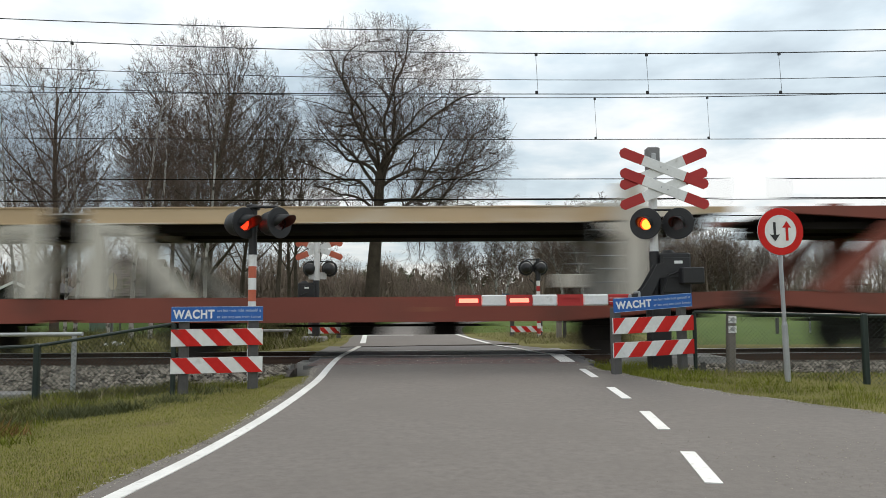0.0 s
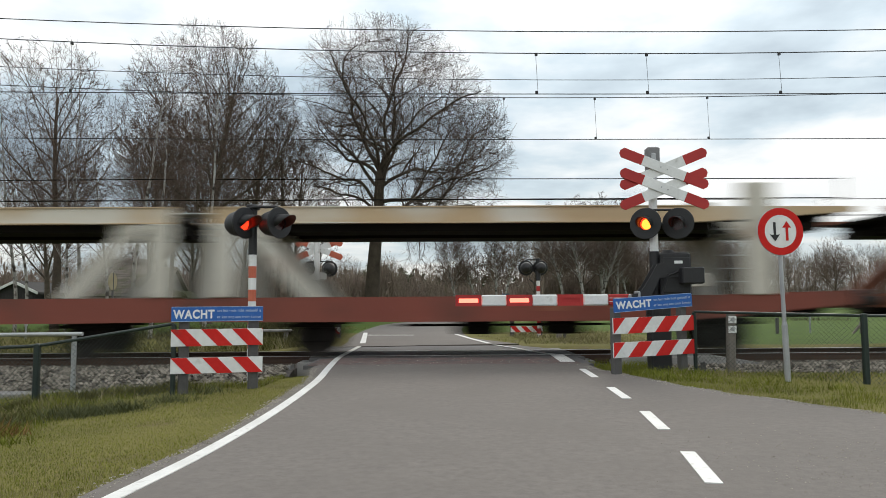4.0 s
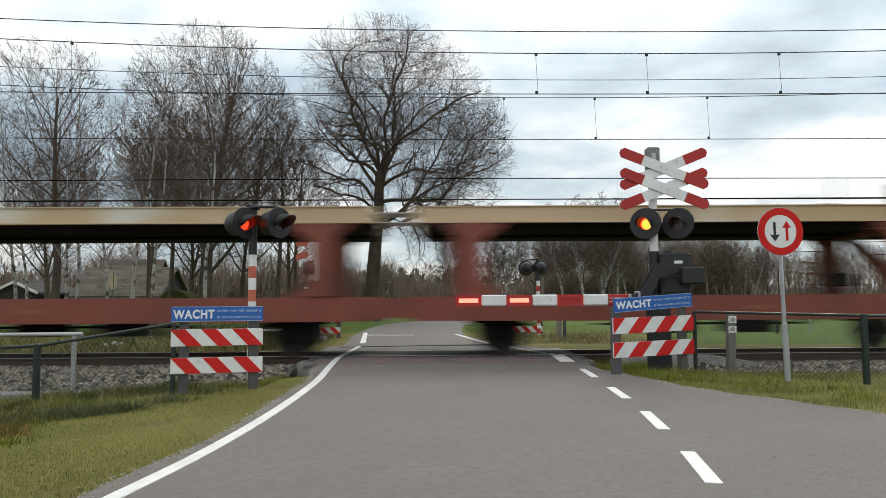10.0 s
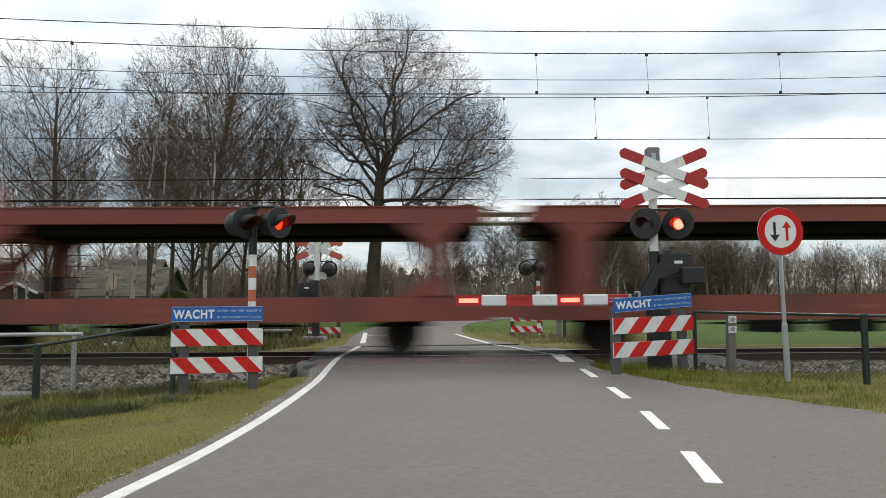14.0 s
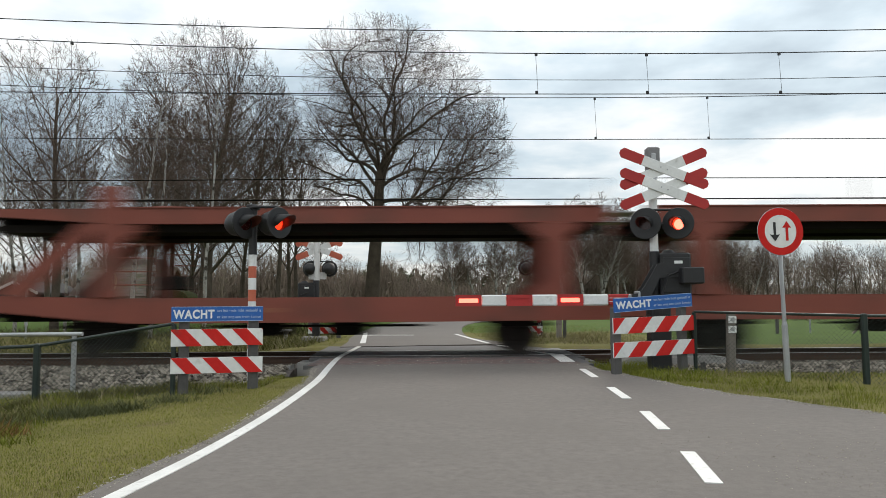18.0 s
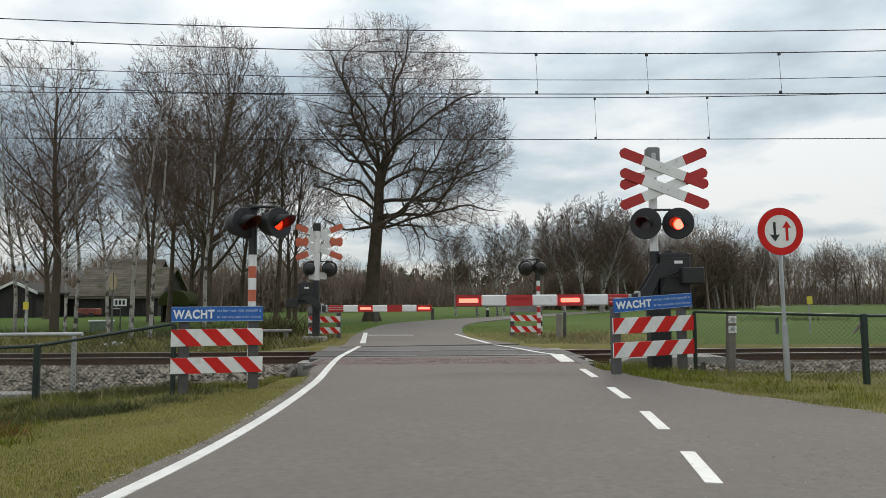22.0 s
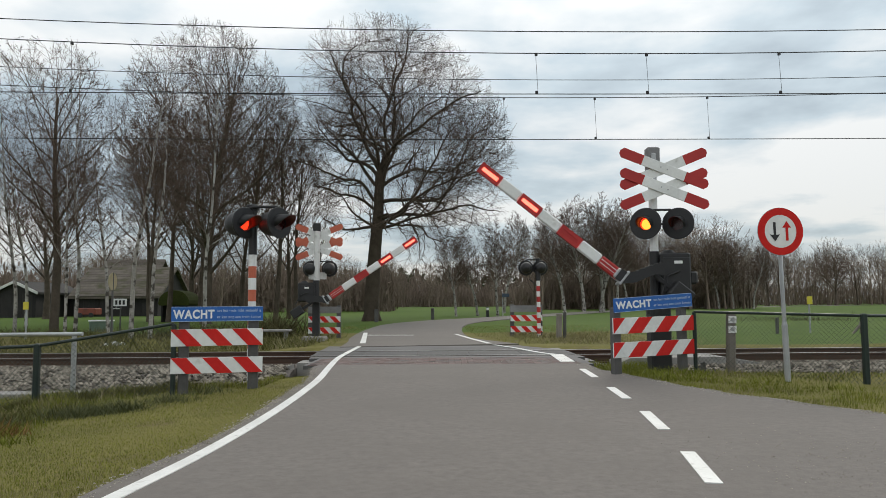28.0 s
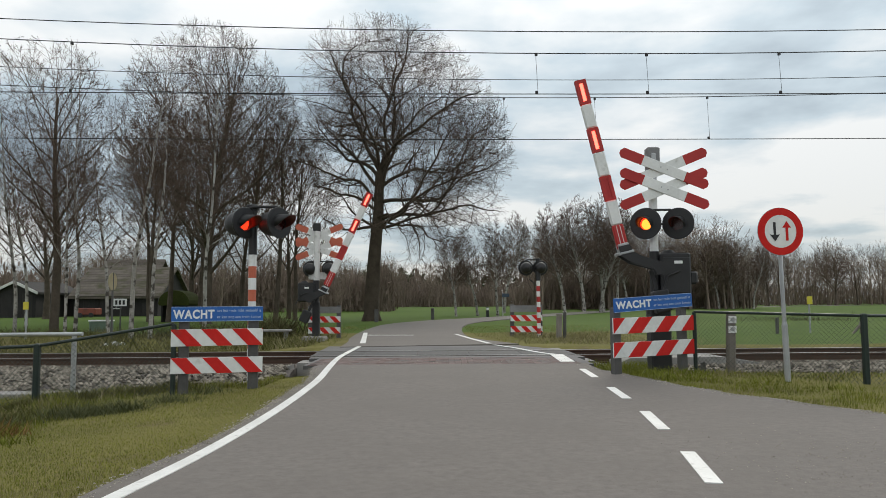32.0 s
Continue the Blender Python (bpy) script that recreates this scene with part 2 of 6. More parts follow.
# ---- mesh building ----
class Shape:
    """Gathers boxes, rods, discs and tubes into one mesh."""

    def __init__(self):
        self.v, self.f = [], []

    def add(self, verts, faces):
        k = len(self.v)
        self.v += [tuple(p) for p in verts]
        self.f += [tuple(i + k for i in face) for face in faces]
        return self

    def box(self, x0, y0, z0, x1, y1, z1, bevel=0.0, m=None):
        b = min(bevel, (x1 - x0) / 2.1, (y1 - y0) / 2.1, (z1 - z0) / 2.1)
        if b <= 0:
            p = [(x, y, z) for z in (z0, z1) for x, y in ((x0, y0), (x1, y0), (x1, y1), (x0, y1))]
            f = [(3, 2, 1, 0), (4, 5, 6, 7), (0, 1, 5, 4), (1, 2, 6, 5), (2, 3, 7, 6), (3, 0, 4, 7)]
        else:
            ring = [(x0 + b, y0), (x1 - b, y0), (x1, y0 + b), (x1, y1 - b), (x1 - b, y1), (x0 + b, y1), (x0, y1 - b), (x0, y0 + b)]
            cx, cy = (x0 + x1) / 2, (y0 + y1) / 2
            sx, sy = 1 - b / ((x1 - x0) / 2), 1 - b / ((y1 - y0) / 2)
            small = [(cx + (x - cx) * sx, cy + (y - cy) * sy) for x, y in ring]
            p = [(x, y, z0) for x, y in small] + [(x, y, z0 + b) for x, y in ring] + [(x, y, z1 - b) for x, y in ring] + [(x, y, z1) for x, y in small]
            f = [tuple(range(7, -1, -1)), tuple(range(24, 32))]
            for r in (0, 8, 16):
                f += [(r + i, r + (i + 1) % 8, r + 8 + (i + 1) % 8, r + 8 + i) for i in range(8)]
        if m is not None:
            p = [m @ Vector(q) for q in p]
        return self.add(p, f)

    def rod(self, a, b, r0, r1=None, sides=10, caps=True):
        a, b = Vector(a), Vector(b)
        r1 = r0 if r1 is None else r1
        d = (b - a).normalized()
        u = d.orthogonal().normalized()
        w = d.cross(u)
        p = []
        for c, r in ((a, r0), (b, r1)):
            p += [c + (u * math.cos(t) + w * math.sin(t)) * r for t in [2 * math.pi * i / sides for i in range(sides)]]
        f = [(i, (i + 1) % sides, sides + (i + 1) % sides, sides + i) for i in range(sides)]
        if caps:
            f += [tuple(range(sides - 1, -1, -1)), tuple(range(sides, 2 * sides))]
        return self.add(p, f)

    def lathe(self, profile, centre, axis, sides=24, close=False):
        """profile: (radius, distance along the axis)."""
        c, d = Vector(centre), Vector(axis).normalized()
        u = d.orthogonal().normalized()
        w = d.cross(u)
        p, f = [], []
        for r, h in profile:
            p += [c + d * h + (u * math.cos(t) + w * math.sin(t)) * max(r, 0.0005) for t in [2 * math.pi * i / sides for i in range(sides)]]
        n = len(profile)
        for j in range(n - 1 + close):
            q = (j + 1) % n
            f += [(j * sides + i, j * sides + (i + 1) % sides, q * sides + (i + 1) % sides, q * sides + i) for i in range(sides)]
        return self.add(p, f)

    def pipe(self, points, r, sides=8):
        """One unbroken tube along the points."""
        pts = [Vector(p) for p in points]
        p, f, u = [], [], None
        for i, c in enumerate(pts):
            d = (pts[min(i + 1, len(pts) - 1)] - pts[max(i - 1, 0)]).normalized()
            u = d.orthogonal().normalized() if u is None else (u - d * u.dot(d)).normalized()
            w = d.cross(u)
            p += [c + (u * math.cos(t) + w * math.sin(t)) * r for t in [2 * math.pi * k / sides for k in range(sides)]]
            if i:
                a = (i - 1) * sides
                f += [(a + k, a + (k + 1) % sides, a + sides + (k + 1) % sides, a + sides + k) for k in range(sides)]
        n = len(p)
        f += [tuple(range(sides - 1, -1, -1)), tuple(range(n - sides, n))]
        return self.add(p, f)

    def prism(self, outline, lo, hi, axis="y"):
        """An outline in the plane across the axis, pushed from lo to hi."""
        put = {"y": lambda a, b, h: (a, h, b), "z": lambda a, b, h: (a, b, h), "x": lambda a, b, h: (h, a, b)}[axis]
        n = len(outline)
        p = [put(a, b, lo) for a, b in outline] + [put(a, b, hi) for a, b in outline]
        f = [tuple(range(n)), tuple(range(2 * n - 1, n - 1, -1))] + [(i + n, (i + 1) % n + n, (i + 1) % n, i) for i in range(n)]
        return self.add(p, f)

    def mesh(self, name, material, smooth=False):
        me = bpy.data.meshes.new(name)
        me.from_pydata(self.v, [], self.f)
        me.materials.append(material)
        if smooth:
            me.polygons.foreach_set("use_smooth", [True] * len(me.polygons))
        bm = bmesh.new()
        bm.from_mesh(me)
        if len(bm.faces) < 40000:
            bmesh.ops.recalc_face_normals(bm, faces=bm.faces)
        bm.to_mesh(me)
        bm.free()
        return me


def part(name, shape, material, parent, label="", m=None, smooth=False):
    data = shape.mesh(name, material, smooth) if isinstance(shape, Shape) else shape
    ob = new(name, data)
    ob.parent = parent
    if m is not None:
        ob.matrix_basis = m
    return tagged(ob, label)


def thing(name, m, label, category, group="", kind=""):
    ob = new(name)
    ob.matrix_basis = m
    return tagged(ob, label, category, group, kind)


def whole(name, shape, material, label, category, group="", kind="", m=None, smooth=False):
    """A thing of one mesh."""
    ob = new(name, shape.mesh(name, material, smooth) if isinstance(shape, Shape) else shape)
    if m is not None:
        ob.matrix_basis = m
    return tagged(ob, label, category, group, kind)


def lettering(text, size, thick=0.002, bold=0.0):
    curve = bpy.data.curves.new("lettering", "FONT")
    curve.body, curve.size, curve.extrude, curve.offset = text, size, thick, bold
    curve.space_character = 1.12
    tmp = bpy.data.objects.new("lettering", curve)
    scene.collection.objects.link(tmp)
    bpy.context.view_layer.update()
    me = bpy.data.meshes.new_from_object(tmp.evaluated_get(bpy.context.evaluated_depsgraph_get()))
    bpy.data.objects.remove(tmp)
    return me


def smooth_step(a, b, x):
    t = min(max((x - a) / (b - a), 0.0), 1.0)
    return t * t * (3 - 2 * t)


# ---- ground, road and track ----
NEAR_TRACK, FAR_WIRES = 15.5, 19.5
TRACK_TURN = pose(0, NEAR_TRACK, 0, 0, 0, 0.95) @ pose(0, -NEAR_TRACK, 0)  # the line lies slightly askew to the road


def edge_at(table, y):
    for (y0, x0), (y1, x1) in zip(table, table[1:]):
        if y <= y1:
            return x0 + (x1 - x0) * smooth_step(0, 1, (y - y0) / (y1 - y0)) if y > y0 else x0
    return table[-1][1]


ROAD_LEFT = [(-30, -2.1), (4, -2.02), (6, -1.84), (9.5, -1.88), (12.5, -2.2), (17, -2.5), (21, -2.75), (27, -3.1)]
ROAD_RIGHT = [(-30, 9.0), (3, 9.0), (6.3, 4.42), (6.85, 4.15), (7.67, 3.74), (8.51, 3.30), (9.46, 2.98), (10.74, 2.70), (11.5, 2.48), (13, 2.5), (16, 2.45), (18.5, 1.6), (24.6, 0.75), (27, 0.62)]


def ground_height(x, y):
    road = smooth_step(ROAD_RIGHT[0][1] if y < 3 else edge_at(ROAD_RIGHT, y), edge_at(ROAD_RIGHT, y) + 0.5, x) + smooth_step(-edge_at(ROAD_LEFT, y), -edge_at(ROAD_LEFT, y) + 0.5, -x)
    bed = (smooth_step(10.0, 11.8, y) if x < -2.6 else smooth_step(10.8, 12.2, y)) * (1 - smooth_step(17.3, 18.4, y))
    side = min(road, 1.0)
    z = -0.03 - bed * 0.10
    near_left = smooth_step(-2.2, -6.5, x) * (1 - smooth_step(22, 26, y)) if x < 0 else 0.0
    z -= near_left * 0.22
    z -= side * bed * (0.38 if x < 0 else 0.16)
    z += side * (1 - bed) * 0.035 * noise.noise((x * 0.5, y * 0.5, 2.0))
    return z


def build_ground():
    xs = [-900, -500, -250, -150, -90, -60, -45] + [-36 + i for i in range(16)] + [-20 + 0.5 * i for i in range(20)] + [-10 + 0.2 * i for i in range(100)] + [10 + 0.5 * i for i in range(21)] + [22 + 2 * i for i in range(10)] + [50, 70, 100, 160, 260, 500, 1000]
    ys = [-60, -30, -15, -8, -4] + [0.25 * i for i in range(105)] + [27 + i for i in range(24)] + [54, 60, 70, 85, 100, 130, 170, 230, 320, 480, 800, 1500]
    v = [(x, y, ground_height(x, y)) for y in ys for x in xs]
    n = len(xs)
    f = [(j * n + i, j * n + i + 1, (j + 1) * n + i + 1, (j + 1) * n + i) for j in range(len(ys) - 1) for i in range(n - 1)]
    me = bpy.data.meshes.new("ground")
    me.from_pydata(v, [], f)
    me.materials.append(GRASS_GROUND)
    me.materials.append(MEADOW)
    for p in me.polygons:
        p.use_smooth = True
        p.material_index = 1 if p.center.y > 27 or (p.center.x > 6.5 and p.center.y > 18.5) else 0
    tagged(new("ground", me), "rough grass verge running out into green meadows", "ground", kind="structure")


build_ground()


def ribbon(name, rows, material, label, top=0.0, thick=0.06, category="road"):
    """A flat sheet with thickness between left and right edges: rows of (x0, y0, x1, y1)."""
    s = Shape()
    n = len(rows)
    v = []
    for x0, y0, x1, y1 in rows:
        v += [(x0, y0, top), (x1, y1, top), (x1, y1, top - thick), (x0, y0, top - thick)]
    f = []
    for i in range(n - 1):
        a, b = 4 * i, 4 * i + 4
        f += [(a, a + 1, b + 1, b), (a + 1, a + 2, b + 2, b + 1), (a + 2, a + 3, b + 3, b + 2), (a + 3, a, b, b + 3)]
    f += [(0, 3, 2, 1), (4 * n - 4, 4 * n - 3, 4 * n - 2, 4 * n - 1)]
    s.add(v, f)
    return whole(name, s, material, label, category, kind="structure")


def ragged(x, y, amount=0.05):
    return x + amount * noise.noise((x * 3, y * 2.3, 5.0)) + amount * 0.5 * noise.noise((x, y * 9.0, 1.0))


NEAR_Y = [-30, -10, -3] + [0.25 * i for i in range(8, 51)] + [12.62]
ribbon("road", [(ragged(edge_at(ROAD_LEFT, y), y), y, ragged(edge_at(ROAD_RIGHT, y), y + 40), y) for y in NEAR_Y], ASPHALT, "grey asphalt road widening towards a side road")
ribbon("crossing_deck", [(edge_at(ROAD_LEFT, y) - 0.35, y, edge_at(ROAD_RIGHT, y) + 0.3, y) for y in [14.25 + 0.25 * i for i in range(17)]], ASPHALT_OLD, "dark worn surface between the rails", top=-0.012)

# The far road bends away to the right: centre line with half widths
FAR_ROAD = [(-0.3, 18.24, 2.3), (-0.75, 20.5, 1.95), (-1.05, 22.5, 1.85), (-1.2, 27, 1.9), (-1.15, 32, 2.0), (-0.9, 36, 2.1), (-0.2, 40, 2.1), (1.4, 45, 2.0), (4.0, 51, 1.8), (8.0, 60, 1.7), (13.5, 72, 1.7), (21, 88, 1.7), (33, 108, 1.7), (55, 135, 1.8), (110, 180, 2.0)]


def far_road_rows():
    pts = []
    for i in range(len(FAR_ROAD) - 1):
        a, b = FAR_ROAD[max(i - 1, 0)], FAR_ROAD[i]
        c, d = FAR_ROAD[i + 1], FAR_ROAD[min(i + 2, len(FAR_ROAD) - 1)]
        for k in range(6):
            t = k / 6
            pts.append([0.5 * (2 * b[j] + (c[j] - a[j]) * t + (2 * a[j] - 5 * b[j] + 4 * c[j] - d[j]) * t * t + (3 * b[j] - a[j] - 3 * c[j] + d[j]) * t ** 3) for j in range(3)])
    rows = []
    for i, (x, y, w) in enumerate(pts):
        p, q = pts[max(i - 1, 0)], pts[min(i + 1, len(pts) - 1)]
        dx, dy = q[0] - p[0], q[1] - p[1]
        k = w / math.hypot(dx, dy)
        rows.append((x - dy * k, y + dx * k, x + dy * k, y - dx * k))
    return rows


ribbon("road_beyond", far_road_rows(), ASPHALT, "narrow asphalt lane bending away beyond the railway", top=0.004)


def brick_band():
    """Clinker paving laid as single bricks in front of the rails."""
    base = whole("paving_band", Shape().box(-2.45, 12.62, -0.08, 2.62, 14.25, -0.012), ASPHALT_OLD, "worn reddish brick paving before the rails", "paving", kind="structure")
    data = Shape().box(-0.1162, -0.0552, -0.02, 0.1162, 0.0552, 0.006, 0.006).mesh("brick", BRICK_BAND)
    rng = random.Random(4)
    for j in range(14):
        for i in range(20):
            part("brick", data, None, base, m=pose(-2.26 + 0.2345 * i + 0.117 * (j % 2), 12.68 + 0.1125 * j, -0.007 + rng.uniform(-0.004, 0.003), rng.uniform(-1, 1), rng.uniform(-0.6, 0.6), rng.uniform(-1.5, 1.5)))


def stripe(name, pts, width, label, top=0.004):
    rows = []
    for i, (x, y) in enumerate(pts):
        p, q = pts[max(i - 1, 0)], pts[min(i + 1, len(pts) - 1)]
        dx, dy = q[0] - p[0], q[1] - p[1]
        k = width / 2 / math.hypot(dx, dy)
        rows.append((x - dy * k, y + dx * k, x + dy * k, y - dx * k))
    return ribbon(name, rows, LINE_PAINT, label, top=top, thick=0.006, category="road marking")


def curve_points(keys, step=0.4):
    out, y = [], keys[0][1]
    table = [(k[1], k[0]) for k in keys]
    while y < keys[-1][1]:
        for (y0, x0), (y1, x1) in zip(table, table[1:]):
            if y0 <= y <= y1:
                out.append((x0 + (x1 - x0) * (y - y0) / (y1 - y0), y))
                break
        y += step
    return out + [keys[-1]]


def road_lines():
    stripe("edge_line", curve_points([(-2.08, 1.0), (-1.875, 3.6), (-1.797, 4.35), (-1.742, 4.9), (-1.704, 5.6), (-1.68, 6.4), (-1.676, 7.3), (-1.692, 8.4), (-1.735, 9.7), (-1.79, 10.6), (-1.87, 11.5), (-1.95, 12.5), (-2.03, 13.5), (-2.08, 14.5), (-2.09, 16.4), (-2.09, 17.9)]), 0.108, "solid white edge line along the road", 0.006)
    stripe("edge_line", curve_points([(-2.16, 19.3), (-2.42, 22.0), (-2.83, 26.2)]), 0.15, "short white edge line beyond the rails", 0.010)
    stripe("edge_line", curve_points([(2.22, 12.95), (2.3, 14.75)]), 0.26, "worn white line at the crossing", 0.006)
    stripe("edge_line", curve_points([(2.25, 14.85), (2.1, 15.2), (1.96, 15.7), (1.76, 16.7), (1.68, 17.0), (1.27, 18.3)]), 0.10, "thin worn white line over the rails", 0.006)
    stripe("edge_line", curve_points([(1.2, 18.9), (0.85, 21.2), (0.40, 24.7)]), 0.12, "white edge line beyond the rails", 0.010)
    for (x0, y0), (x1, y1) in (((1.575, 4.28), (1.718, 5.16)), ((1.828, 6.06), (1.945, 7.05)), ((2.012, 7.99), (2.077, 9.05)), ((2.145, 10.28), (2.203, 11.53)), ((1.40, 2.5), (1.53, 3.45))):
        tagged(stripe("centre_dash", [(x0, y0), ((x0 + x1) / 2, (y0 + y1) / 2), (x1, y1)], 0.102, "white dash of the broken road line", 0.006), group="dashes of the broken line")
    stripe("stop_line", [(-2.58, 24.2), (-1.8, 24.1), (-0.99, 24.0)], 0.22, "white stop line across the far lane", 0.010)


road_lines()


# ---- railway ----
def railway():
    s = Shape()
    prof = [(12.15, -0.52), (12.9, -0.32), (13.55, -0.17), (17.45, -0.17), (18.0, -0.30), (18.6, -0.52)]
    for x0, x1 in ((-650, -2.85), (2.9, 950)):
        s.prism(prof, x0, x1, "x")
    whole("ballast_bed", s, BALLAST_BED, "dark stained ballast bed of the single track", "ballast", kind="structure")
    s = Shape().box(-2.86, 14.0, -0.5, 2.91, 18.2, -0.075)
    whole("crossing_base", s, CONCRETE, "concrete base under the crossing", "foundation", kind="structure")
    for track in (NEAR_TRACK,):
        for side in (-0.7535, 0.7535):
            y = track + side
            rail = thing("rail", pose(0, y, 0), "brown rusty steel rail with a polished head", "rail", "rails", "structure")
            part("rail_web", Shape().prism([(-0.075, -0.17), (0.075, -0.17), (0.075, -0.155), (0.012, -0.135), (0.012, -0.045), (0.035, -0.035), (0.035, -0.006), (-0.035, -0.006), (-0.035, -0.035), (-0.012, -0.045), (-0.012, -0.135), (-0.075, -0.155)], -650, 950, "x"), RAIL_SIDE, rail)
            part("rail_head", Shape().box(-650, -0.033, -0.0055, 950, 0.033, 0.003), RAIL_TOP, rail)
        data = Shape().box(-0.13, -1.3, -0.20, 0.13, 1.3, -0.152, 0.02).mesh("sleeper", SLEEPER)
        bed = thing("sleepers", pose(0, track, 0), "concrete sleepers sunk in the ballast", "sleepers", kind="structure")
        rest = Shape()
        for i in range(-130, 131):
            x = 0.6 * i
            if -2.9 < x < 2.95:
                continue
            if -40 < i < 40:
                part("sleeper", data, None, bed, m=pose(x, 0, 0))
            else:
                rest.box(x - 0.13, -1.3, -0.20, x + 0.13, 1.3, -0.152)
        tagged(part("far_sleepers", rest, SLEEPER, bed), kind="stuff")
    # rubber panels between and beside the rails
    deck = thing("crossing_panels", pose(0, 0, 0), "dark rubber panels between the rails of the crossing", "panels", kind="structure")
    mid = Shape().box(-0.545, -0.66, -0.074, 0.545, 0.66, -0.004, 0.012).mesh("panel", RUBBER)
    for track in (NEAR_TRACK,):
        for i in range(5):
            part("panel", mid, None, deck, m=pose(-2.22 + 1.1 * i, track, 0))
    # cable trough along the near side
    trough = thing("cable_trough", pose(0, 0, 0), "grey concrete cable trough lids beside the ballast", "cable trough", kind="structure")
    lid = Shape().box(-0.49, -0.22, -0.10, 0.49, 0.22, 0.02, 0.015).mesh("lid", CONCRETE)
    for i in range(14):
        part("lid", lid, None, trough, m=pose(-3.4 - i, 11.95, -0.37, 0, 0, 0.5 * math.sin(i * 2.1)))
        if i > 1:
            part("lid", lid, None, trough, m=pose(2.6 + i, 11.95, -0.45, 0, 0, 0.5 * math.sin(i * 1.7)))
    # ramped concrete ends of the crossing
    whole("ramp_end", Shape().prism([(3.35, -0.45), (6.35, -0.45), (6.35, -0.17), (5.35, 0.0), (3.55, -0.01), (3.35, -0.10)], 13.8, 14.66), CONCRETE, "grey sloping concrete end beside the crossing", "concrete ramp")
    whole("ramp_end", Shape().prism([(-2.9, -0.08), (-3.02, -0.12), (-3.06, -0.3), (-3.06, -0.45), (-2.9, -0.45)], 13.6, 13.95), CONCRETE, "pale concrete end beside the crossing", "concrete ramp")


def skewed(build):
    """Builds things along the railway and turns them with it."""
    before = set(bpy.data.objects)
    build()
    for ob in set(bpy.data.objects) - before:
        if ob.parent is None:
            ob.matrix_basis = TRACK_TURN @ ob.matrix_basis


skewed(railway)


def stones():
    rng = np.random.default_rng(3)
    base = np.array([(1, 0, 0), (-1, 0, 0), (0, 1, 0), (0, -1, 0), (0, 0, 1), (0, 0, -1), (0.7, 0.7, 0.3), (-0.7, -0.6, 0.4)], float)
    faces = [(0, 6, 4), (6, 2, 4), (2, 1, 4), (1, 7, 4), (7, 3, 4), (3, 0, 4), (6, 0, 5), (2, 6, 5), (1, 2, 5), (7, 1, 5), (3, 7, 5), (0, 3, 5)]
    v, f = [], []
    prof_y, prof_z = [12.15, 12.9, 13.55, 15.0], [-0.50, -0.31, -0.165, -0.165]
    spots = [(rng.uniform(-13, -2.95), rng.uniform(12.1, 14.4)) for _ in range(7500)] + [(rng.uniform(3.9, 13.5), rng.uniform(12.1, 14.4)) for _ in range(6500)]
    for k, (x, y) in enumerate(spots):
        z = np.interp(y, prof_y, prof_z)
        size = rng.uniform(0.026, 0.058)
        p = base * size * rng.uniform(0.6, 1.25, (8, 3)) * (1.2, 1.0, 0.85)
        a = rng.uniform(0, 6.28)
        c, s = math.cos(a), math.sin(a)
        p = np.column_stack((p[:, 0] * c - p[:, 1] * s, p[:, 0] * s + p[:, 1] * c, p[:, 2])) + (x, y, z + size * 0.25)
        v += p.tolist()
        f += [tuple(i + 8 * k for i in q) for q in faces]
    me = bpy.data.meshes.new("ballast_stones")
    me.from_pydata(v, [], f)
    me.materials.append(STONE)
    tagged(new("ballast_stones", me), "grey and brown broken ballast stones", "gravel", kind="stuff")


skewed(stones)


# ---- overhead line ----
SPAN = 62.0


def overhead():
    def height(x, z_mid, sag, x_low):
        u = ((x - x_low + SPAN / 2) % SPAN) / (SPAN / 2) - 1.0
        return z_mid + sag * u * u

    def wire(name, y, z_mid, sag, x_low, r):
        xs = [1.55 * i for i in range(-60, 61)]
        part(name, Shape().pipe([(x, y, height(x, z_mid, sag, x_low)) for x in xs], r, 5), WIRE, line)

    for track, carrier, contact, drops in ((NEAR_TRACK, (6.563, 1.75, 4.0), (5.649, 0.286, 5.2), (2.08, 4.54, 7.51, -8.13)), (FAR_WIRES, (6.73, 1.5, 3.5), (5.555, 0.239, 5.6), (1.77, 4.3, 7.45))):
        line = thing("overhead_line", pose(0, 0, 0), "dark overhead line with carrier wire, contact wire and droppers", "overhead line", "overhead lines")
        wire("carrier_wire", track, *carrier, 0.011)
        wire("contact_wire", track, *contact, 0.011)
        for x in drops:
            low, top = height(x, *contact), height(x, *carrier)
            d = part("dropper", Shape().rod((x + 0.04, track, low), (x, track, top), 0.0045, sides=5), WIRE, line)
            for z0, z1 in ((low, low + 0.07), (top - 0.06, top + 0.01)):
                part("clamp", Shape().box(x - 0.02, track - 0.02, z0, x + 0.04, track + 0.02, z1, 0.006), WIRE, d)
    for y, shape in ((14.2, (6.558, 1.65, 3.7)), (20.8, (7.645, 1.275, 4.9))):
        line = thing("feeder_line", pose(0, 0, 0), "thin dark feeder wire strung high beside the track", "overhead line", "feeder lines")
        wire("wire", y, *shape, 0.010)


skewed(overhead)


# ---- crossing equipment ----
VANES = {"left": [], "right": []}      # swinging vanes added to black out the flashing lamps
ARM_VANES = {"left": [], "right": []}  # sliding vanes added to black out the lamps on the arms


